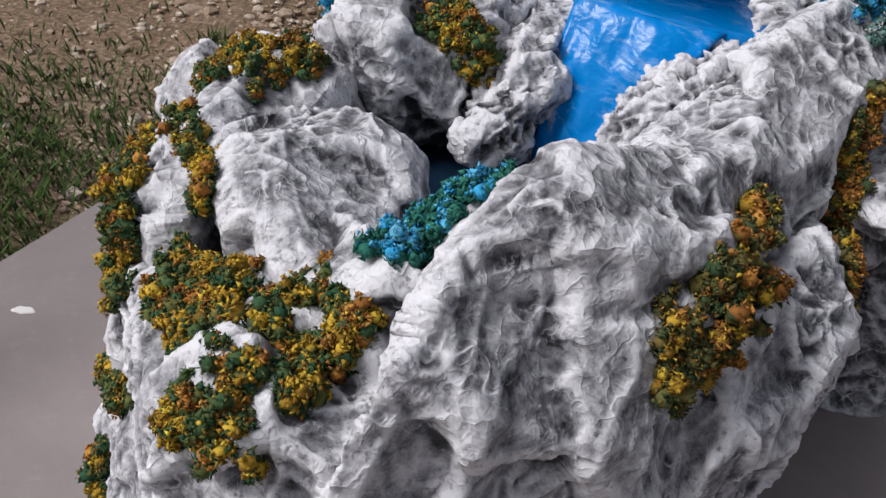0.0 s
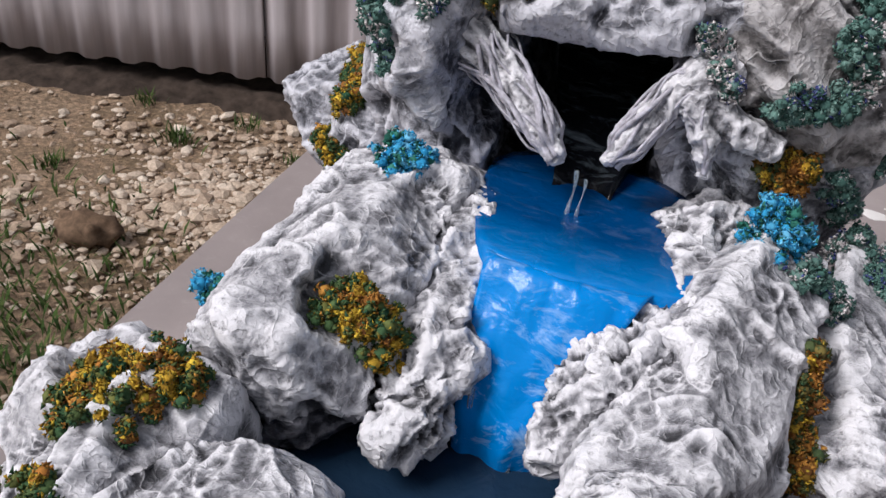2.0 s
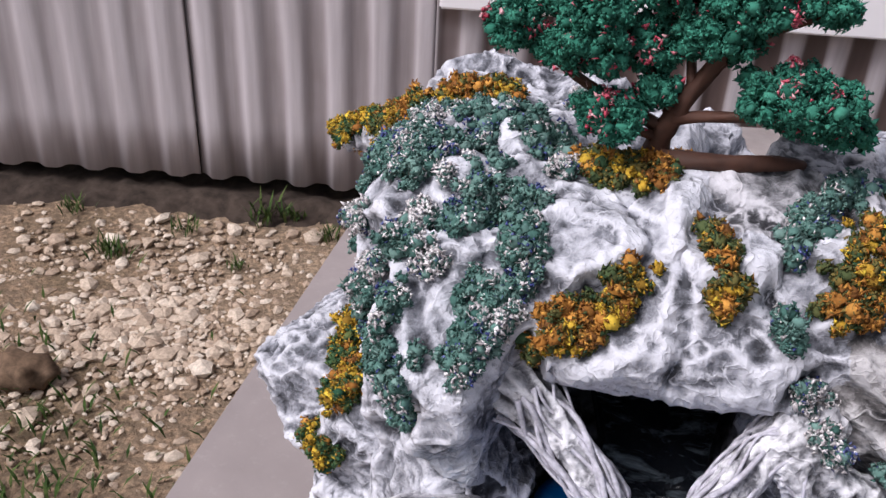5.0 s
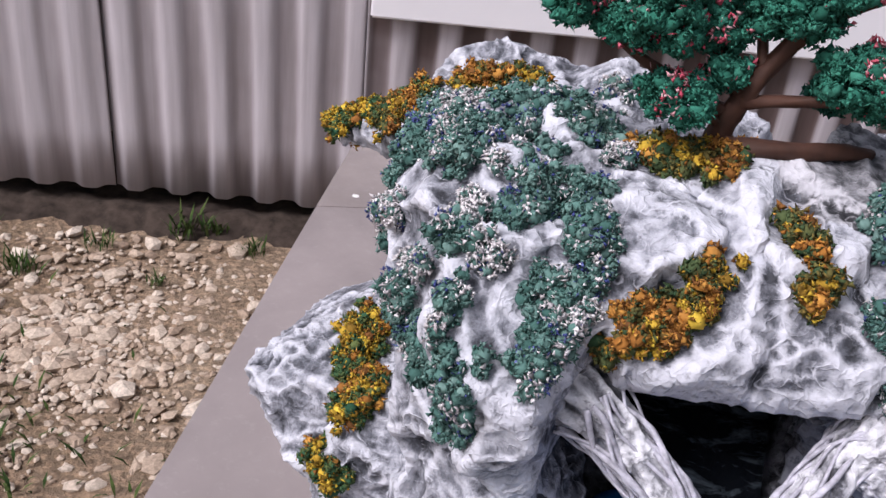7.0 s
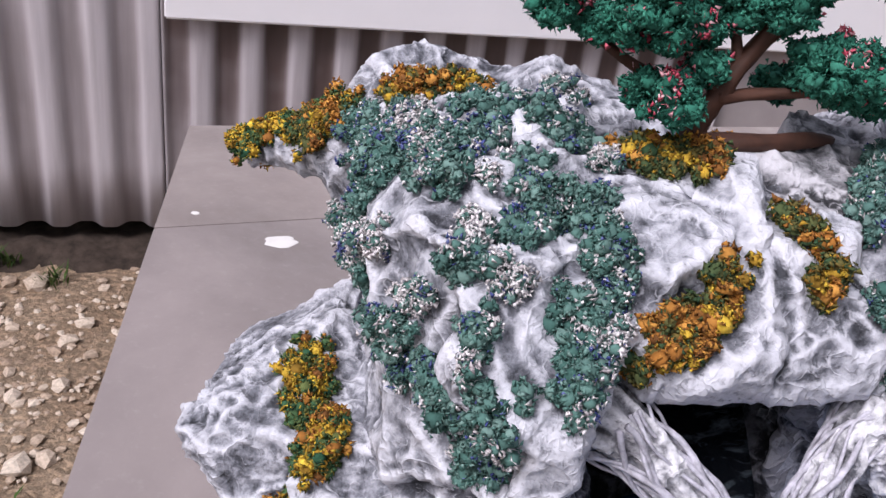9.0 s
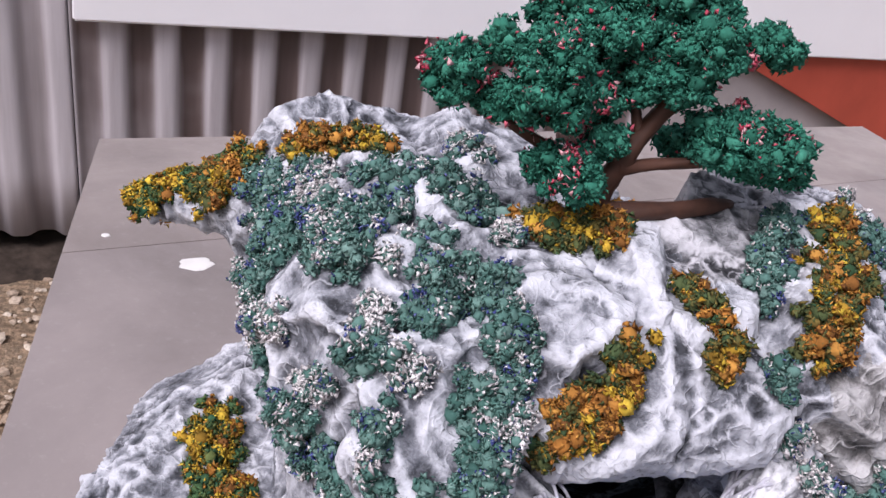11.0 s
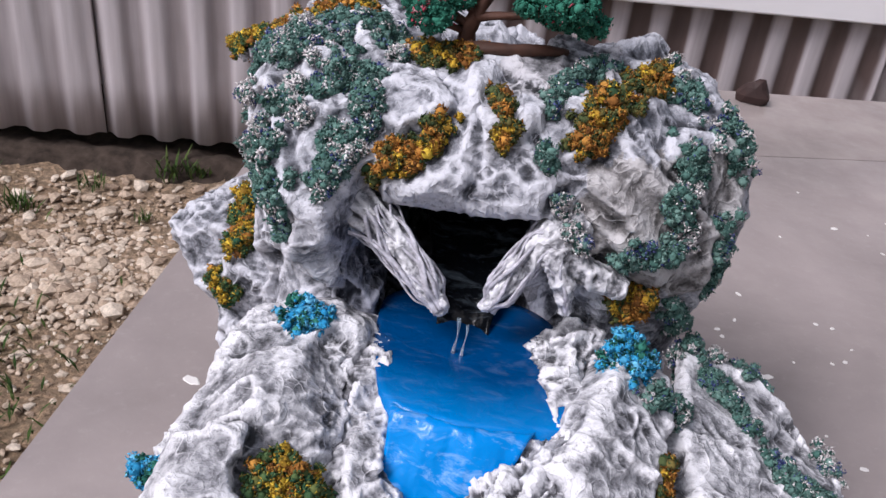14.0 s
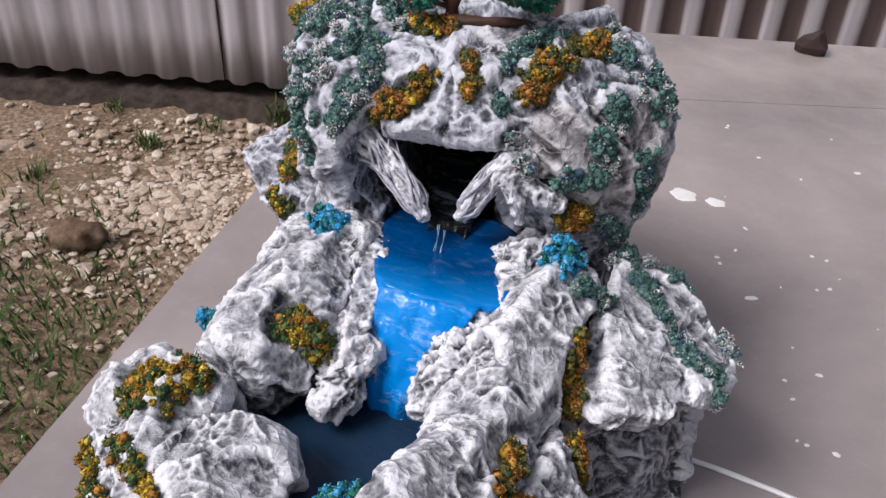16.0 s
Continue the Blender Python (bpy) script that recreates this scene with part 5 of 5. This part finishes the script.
vine([(-0.274, 0.841, 1.215, 0.012), (-0.259, 0.832, 1.21, 0.014), (-0.239, 0.832, 1.213, 0.012), (-0.23, 0.809, 1.223, 0.01)])
vine([(-0.26, 0.783, 1.201, 0.011), (-0.263, 0.745, 1.197, 0.009), (-0.267, 0.736, 1.187, 0.006)])
vine([(-0.231, 0.758, 1.207, 0.009), (-0.231, 0.736, 1.195, 0.008), (-0.225, 0.72, 1.184, 0.008)])
vine([(-0.252, 0.71, 1.167, 0.009), (-0.238, 0.706, 1.169, 0.008), (-0.225, 0.716, 1.178, 0.007)])
vine([(-0.243, 0.686, 1.156, 0.01), (-0.247, 0.675, 1.147, 0.009)])
vine([(-0.292, 0.694, 1.171, 0.006), (-0.292, 0.691, 1.159, 0.006)])
vine([(-0.307, 0.718, 1.122, 0.009), (-0.296, 0.7, 1.118, 0.01), (-0.32, 0.736, 1.113, 0.007)])
vine([(-0.318, 0.734, 1.136, 0.007), (-0.325, 0.811, 1.098, 0.008)])
vine([(-0.301, 0.723, 1.182, 0.006), (-0.294, 0.725, 1.184, 0.006)])
vine([(-0.342, 0.927, 1.172, 0.009), (-0.316, 0.904, 1.18, 0.011)])
vine([(-0.286, 0.678, 1.14, 0.008), (-0.28, 0.67, 1.126, 0.008), (-0.284, 0.699, 1.081, 0.007)])
vine([(-0.245, 0.682, 1.153, 0.008), (-0.241, 0.69, 1.159, 0.007)])
white_vine([(-0.309, 0.907, 1.187, 0.009), (-0.315, 0.822, 1.213, 0.006)])
white_vine([(-0.31, 0.795, 1.21, 0.008), (-0.307, 0.774, 1.207, 0.006)])
white_vine([(-0.345, 0.928, 1.109, 0.007), (-0.344, 0.913, 1.104, 0.006)])
white_vine([(-0.334, 0.903, 1.085, 0.01), (-0.331, 0.764, 1.172, 0.007)])
white_vine([(-0.289, 0.748, 1.191, 0.009), (-0.294, 0.734, 1.187, 0.007)])
white_vine([(-0.277, 0.714, 1.181, 0.009)])
white_vine([(-0.31, 0.733, 1.161, 0.006), (-0.32, 0.739, 1.151, 0.006)])
white_vine([(-0.293, 0.692, 1.149, 0.006)])
white_vine([(-0.229, 0.699, 1.167, 0.006), (-0.232, 0.687, 1.16, 0.006)])
white_vine([(-0.243, 0.672, 1.145, 0.006)])
white_vine([(-0.219, 0.791, 1.214, 0.009)])
white_vine([(-0.207, 0.906, 1.212, 0.009), (-0.219, 0.902, 1.205, 0.006)])
white_vine([(-0.284, 0.77, 1.203, 0.006)])
vine([(-0.056, 0.802, 1.231, 0.009), (-0.074, 0.776, 1.233, 0.009), (-0.085, 0.76, 1.226, 0.009), (-0.091, 0.746, 1.207, 0.008)])
vine([(-0.092, 0.718, 1.193, 0.007), (-0.083, 0.711, 1.175, 0.007)])
vine([(0.01, 0.817, 1.211, 0.013), (0.028, 0.809, 1.209, 0.013)])
vine([(0.019, 0.763, 1.187, 0.012), (0.03, 0.75, 1.169, 0.013)])
vine([(0.026, 0.725, 1.141, 0.012), (0.015, 0.724, 1.162, 0.01)])
vine([(-0.015, 0.705, 1.116, 0.01), (0.007, 0.716, 1.118, 0.011), (0.023, 0.724, 1.116, 0.011)])
vine([(0.035, 0.738, 1.064, 0.011), (0.049, 0.753, 1.035, 0.01), (0.07, 0.748, 1.008, 0.01)])
vine([(0.071, 0.731, 0.996, 0.012), (0.092, 0.727, 0.99, 0.01)])
vine([(0.018, 0.651, 1.028, 0.011), (0.057, 0.678, 0.992, 0.011)])
white_vine([(-0.071, 0.716, 1.15, 0.006), (-0.065, 0.714, 1.138, 0.006)])
white_vine([(-0.052, 0.701, 1.118, 0.006), (-0.06, 0.704, 1.13, 0.006)])
white_vine([(0.006, 0.828, 1.223, 0.006)])
white_vine([(0.04, 0.785, 1.187, 0.006)])
white_vine([(0.027, 0.746, 1.162, 0.007)])
white_vine([(0.027, 0.727, 1.128, 0.007)])
white_vine([(0.058, 0.742, 1.007, 0.007)])
vine([(0.073, 0.724, 0.994, 0.008), (0.094, 0.718, 0.988, 0.011), (0.119, 0.684, 0.986, 0.01)])
vine([(0.138, 0.667, 0.977, 0.012), (0.158, 0.648, 0.96, 0.013), (0.177, 0.641, 0.95, 0.012)])
vine([(0.113, 0.755, 0.99, 0.009), (0.136, 0.751, 0.982, 0.007)])
vine([(0.054, 0.812, 1.199, 0.014), (0.064, 0.799, 1.164, 0.014)])
vine([(0.064, 0.751, 1.13, 0.014), (0.064, 0.757, 1.075, 0.012)])
white_vine([(0.182, 0.706, 0.966, 0.007), (0.193, 0.69, 0.953, 0.006)])
white_vine([(0.182, 0.632, 0.942, 0.007)])
white_vine([(0.086, 0.754, 1.002, 0.008)])

# ---- the little tree ----
def tree():
    root = thing("miniature_tree", "miniature model tree with dark green foam pads, pink blossoms, brown trunk", "tree", (-0.15, 0.81, 1.215))

    def limb(name, stops):
        stops = [(x, y, z, 0.55 * r) for x, y, z, r in stops]
        part(name, mesh_from(name, *tube(stops), BARK), None, root)

    limb("trunk", [(-0.168, 0.805, 1.215, 0.015), (-0.168, 0.803, 1.240, 0.012), (-0.158, 0.802, 1.262, 0.010), (-0.145, 0.80, 1.290, 0.008), (-0.135, 0.80, 1.315, 0.005)])
    limb("root", [(-0.170, 0.800, 1.226, 0.011), (-0.145, 0.796, 1.229, 0.010), (-0.110, 0.80, 1.233, 0.009), (-0.085, 0.81, 1.232, 0.006)])
    limb("root", [(-0.170, 0.805, 1.225, 0.009), (-0.19, 0.795, 1.220, 0.007), (-0.21, 0.79, 1.210, 0.004)])
    for stops in ([(-0.165, 0.803, 1.243, 0.008), (-0.195, 0.80, 1.256, 0.006), (-0.225, 0.80, 1.270, 0.005), (-0.255, 0.80, 1.290, 0.003)], [(-0.163, 0.802, 1.253, 0.007), (-0.18, 0.805, 1.275, 0.005), (-0.200, 0.805, 1.300, 0.003)],
                  [(-0.163, 0.80, 1.252, 0.007), (-0.140, 0.80, 1.256, 0.006), (-0.115, 0.795, 1.262, 0.005), (-0.09, 0.795, 1.268, 0.003)], [(-0.15, 0.80, 1.28, 0.006), (-0.125, 0.80, 1.305, 0.004), (-0.10, 0.80, 1.318, 0.003)],
                  [(-0.155, 0.801, 1.268, 0.006), (-0.162, 0.81, 1.295, 0.004), (-0.165, 0.815, 1.325, 0.003)], [(-0.168, 0.803, 1.238, 0.006), (-0.185, 0.79, 1.245, 0.004), (-0.197, 0.787, 1.25, 0.003)]):
        limb("branch", stops)
    pads = [(-0.259, 0.80, 1.293, 0.015, 0.014), (-0.238, 0.80, 1.311, 0.007, 0.008), (-0.215, 0.79, 1.307, 0.019, 0.014), (-0.213, 0.787, 1.288, 0.019, 0.014), (-0.182, 0.81, 1.290, 0.017, 0.015), (-0.199, 0.785, 1.253, 0.021, 0.012), (-0.102, 0.79, 1.276, 0.033, 0.016),
            (-0.084, 0.80, 1.262, 0.028, 0.010), (-0.149, 0.80, 1.300, 0.023, 0.011), (-0.135, 0.80, 1.320, 0.023, 0.014), (-0.099, 0.80, 1.323, 0.016, 0.009), (-0.173, 0.81, 1.320, 0.025, 0.013), (-0.175, 0.80, 1.266, 0.011, 0.008),
            (-0.100, 0.855, 1.250, 0.014, 0.010), (-0.202, 0.82, 1.322, 0.018, 0.012), (-0.160, 0.82, 1.340, 0.028, 0.014), (-0.130, 0.82, 1.338, 0.019, 0.011), (-0.160, 0.845, 1.302, 0.016, 0.011), (-0.235, 0.80, 1.283, 0.010, 0.010)]
    for x, y, z, r, tall in pads:
        n = int(16 + 105 * (r / 0.026) * (max(tall, 0.008) / 0.016))
        d = rng.normal(size=(n, 3))
        d /= np.linalg.norm(d, axis=1)[:, None]
        c = np.array((x, y, z)) + d * np.array((r, 0.85 * r, tall)) * rng.uniform(0.35, 1.05, (n, 1)) ** 0.5
        foliage(root, c, np.maximum(d, (-1, -1, 0.3)), TREE_GREEN, [(PINK, "pink_blossoms", 0.09, -0.2, 0.0018)], 0.0048, 34, 0.0017, "foliage_pad")


tree()

# ---- the yard ----
def pebbles():
    n = 4600
    a, r = rng.uniform(0, 2 * math.pi, n), np.abs(rng.normal(size=n))
    x = -1.35 + 0.42 * r * np.cos(a) * 1.1
    y = 2.02 + 0.42 * r * np.sin(a)
    loose = rng.uniform(size=n) < 0.3
    x = np.where(loose, rng.uniform(-3.2, -0.5, n), x)
    y = np.where(loose, rng.uniform(0.2, 2.7, n), y)
    keep = (y < wall_y(x) - 0.12)
    x, y = x[keep], y[keep]
    size = 0.0072 * np.exp(0.5 * rng.normal(size=len(x)))
    size = np.minimum(size, 0.03)
    c = np.stack([x, y, size * 0.25], 1)
    m = len(c)
    v = CORE[None] * rng.uniform(0.65, 1.25, (m, 12, 1)) * (size[:, None, None] * np.stack([np.ones(m) * 1.25, np.ones(m), np.ones(m) * 0.7], 1)[:, None, :])
    t = rng.uniform(0, 6.28, m)
    R = np.zeros((m, 3, 3))
    R[:, 0, 0], R[:, 0, 1], R[:, 1, 0], R[:, 1, 1], R[:, 2, 2] = np.cos(t), np.sin(t), -np.sin(t), np.cos(t), 1
    v = v @ R + c[:, None]
    f = (CORE_F[None] + 12 * np.arange(m)[:, None, None]).reshape(-1, 3)
    ob = new("gravel", mesh_from("gravel", v.reshape(-1, 3), f, PEBBLE, False))
    tagged(ob, "pale broken gravel stones strewn on dry earth", "gravel", kind="stuff")


def blades(centres, height, lean, width):
    """Thin tapered leaves, each a narrow spindle."""
    n = len(centres)
    t = rng.uniform(0, 6.28, n)
    tip = np.stack([np.cos(t) * lean, np.sin(t) * lean, np.ones(n)], 1) * (height * rng.uniform(0.5, 1.2, n))[:, None]
    side = np.stack([-np.sin(t), np.cos(t), np.zeros(n)], 1) * width
    out = np.stack([np.cos(t), np.sin(t), np.zeros(n)], 1) * width * 0.3
    mid = tip * np.array((0.35, 0.35, 0.55))
    v = np.stack([centres, centres + mid + side, centres + mid - side, centres + mid + out, centres + tip], 1)
    f = np.array([(0, 1, 3), (0, 3, 2), (0, 2, 1), (1, 4, 3), (3, 4, 2), (2, 4, 1)])
    return v.reshape(-1, 3), (f[None] + 5 * np.arange(n)[:, None, None]).reshape(-1, 3)


def weeds():
    spots = [(x, y, 0.62 * h) for x, y, h in [(-1.30, 2.66, 0.13), (-1.62, 2.30, 0.09), (-1.50, 2.50, 0.08), (-1.06, 2.62, 0.09), (-1.22, 2.70, 0.10), (-1.66, 2.31, 0.08), (-1.85, 1.97, 0.09), (-1.25, 2.36, 0.06), (-1.9, 2.5, 0.09)]]
    for x, y, h in spots:
        n = 38
        c = np.stack([x + 0.35 * h * rng.normal(size=n), y + 0.35 * h * rng.normal(size=n), np.zeros(n)], 1)
        root = thing("weed_tuft", "small green weed tuft growing in the dry yard", "weed", (x, y, 0.0), "weeds in the yard")
        v, f = blades(c, h, 0.6, 0.06 * h)
        part("leaves", mesh_from("leaves", v, f, WEED, False), None, root)
    n = 7000
    c = np.stack([-1.75 + 0.42 * rng.normal(size=n), 0.95 + 0.38 * rng.normal(size=n), np.zeros(n)], 1)
    c = c[c[:, 0] < -0.75]
    v, f = blades(c, 0.045, 0.9, 0.004)
    tagged(new("grass", mesh_from("grass", v, f, WEED, False)), "patch of short dull green grass", "grass", kind="stuff")


pebbles()
weeds()


# ---- small things on the table ----
def splat(x, y, r, stretch=1.0, turn=0.0, mat=None):
    """A dried drop, a low dome with an uneven rim."""
    bm = bmesh.new()
    n = 18
    ph = rng.uniform(0, 6)
    rim = []
    for k in range(n):
        a = k * 2 * math.pi / n
        q = r * (1 + 0.16 * math.sin(2 * a + ph) + 0.1 * math.sin(5 * a + 2 * ph))
        u, w = q * stretch * math.cos(a), q * math.sin(a)
        rim.append((x + u * math.cos(turn) - w * math.sin(turn), y + u * math.sin(turn) + w * math.cos(turn)))
    low = [bm.verts.new((*p, 0.7502)) for p in rim]
    top = [bm.verts.new((x + 0.85 * (p[0] - x), y + 0.85 * (p[1] - y), 0.7511)) for p in rim]
    bm.faces.new(top)
    for k in range(n):
        bm.faces.new((low[k], low[(k + 1) % n], top[(k + 1) % n], top[k]))
    return bm


board = bpy.data.objects["front_board"]
for x, y, r, e, turn in ((0.148, 1.379, 0.019, 1.5, -0.3), (0.206, 1.374, 0.013, 1.6, -0.2), (-0.403, 1.559, 0.017, 1.7, 0.3), (-0.539, 1.632, 0.005, 1.5, 0), (0.269, 1.099, 0.006, 1.6, 0.4), (0.361, 0.949, 0.004, 1.2, 0),
                         # the pair near (-0.44, 0.87) are faint smeared reflections, put in as spots
                         (0.314, 0.921, 0.003, 1, 0), (0.284, 1.587, 0.004, 1, 0), (0.473, 1.599, 0.005, 1.4, 0.8), (0.373, 0.801, 0.004, 1.3, 0), (-0.444, 0.872, 0.007, 1.6, -0.6), (-0.425, 0.858, 0.004, 1.5, -0.6), (-0.483, 0.324, 0.005, 1.7, 0.5)):
    part("paint_spot", splat(x, y, r, e, turn), SPLASH, board, "white spot, mostly dried paint", False)
for k in range(46):
    part("paint_spot", splat(rng.uniform(0.2, 0.75), rng.uniform(0.75, 1.75), rng.uniform(0.0012, 0.0034), rng.uniform(1, 1.6), rng.uniform(0, 3)), SPLASH, board, "white spot, mostly dried paint", False)


def dark_stone():
    bm = bmesh.new()
    bmesh.ops.create_icosphere(bm, subdivisions=2, radius=1)
    for v in bm.verts:
        q = v.co.copy()
        v.co = Vector((q.x * 0.044 * (1 - 0.45 * max(q.z, 0)), q.y * 0.03, q.z * 0.040)) * (1 + 0.3 * noise.noise(q * 1.7)) + Vector((0.42, 2.24, 0.770))
        v.co.z = max(v.co.z, 0.7505)
    tagged(part("stone", bm, STONE_DARK, None, smooth=False), "dark brown lump of stone on the tabletop", "stone")


dark_stone()


def clod():
    bm = bmesh.new()
    bmesh.ops.create_icosphere(bm, subdivisions=3, radius=1)
    for v in bm.verts:
        q = v.co.copy()
        v.co = Vector((q.x * 0.09, q.y * 0.055, q.z * 0.05)) * (1 + 0.45 * noise.noise(q * 2.1) + 0.2 * noise.noise(q * 5)) + Vector((-1.505, 1.70, 0.035))
    tagged(part("clod", bm, CLOD, None), "rough brown clod of earth lying in the yard", "clod")


clod()


def pump_cable():
    v, f = tube([(0.10, 0.73, 0.765, 0.0033), (0.17, 0.728, 0.7534, 0.0033), (0.22, 0.724, 0.7534, 0.0033), (0.31, 0.707, 0.7534, 0.0033), (0.45, 0.67, 0.7534, 0.0033), (0.75, 0.56, 0.7534, 0.0033), (1.2, 0.3, 0.7534, 0.0033)], 10)
    tagged(new("pump_cable", mesh_from("pump_cable", v, f, CABLE_WHITE)), "thin white electric cable lying on the tabletop", "cable")


pump_cable()
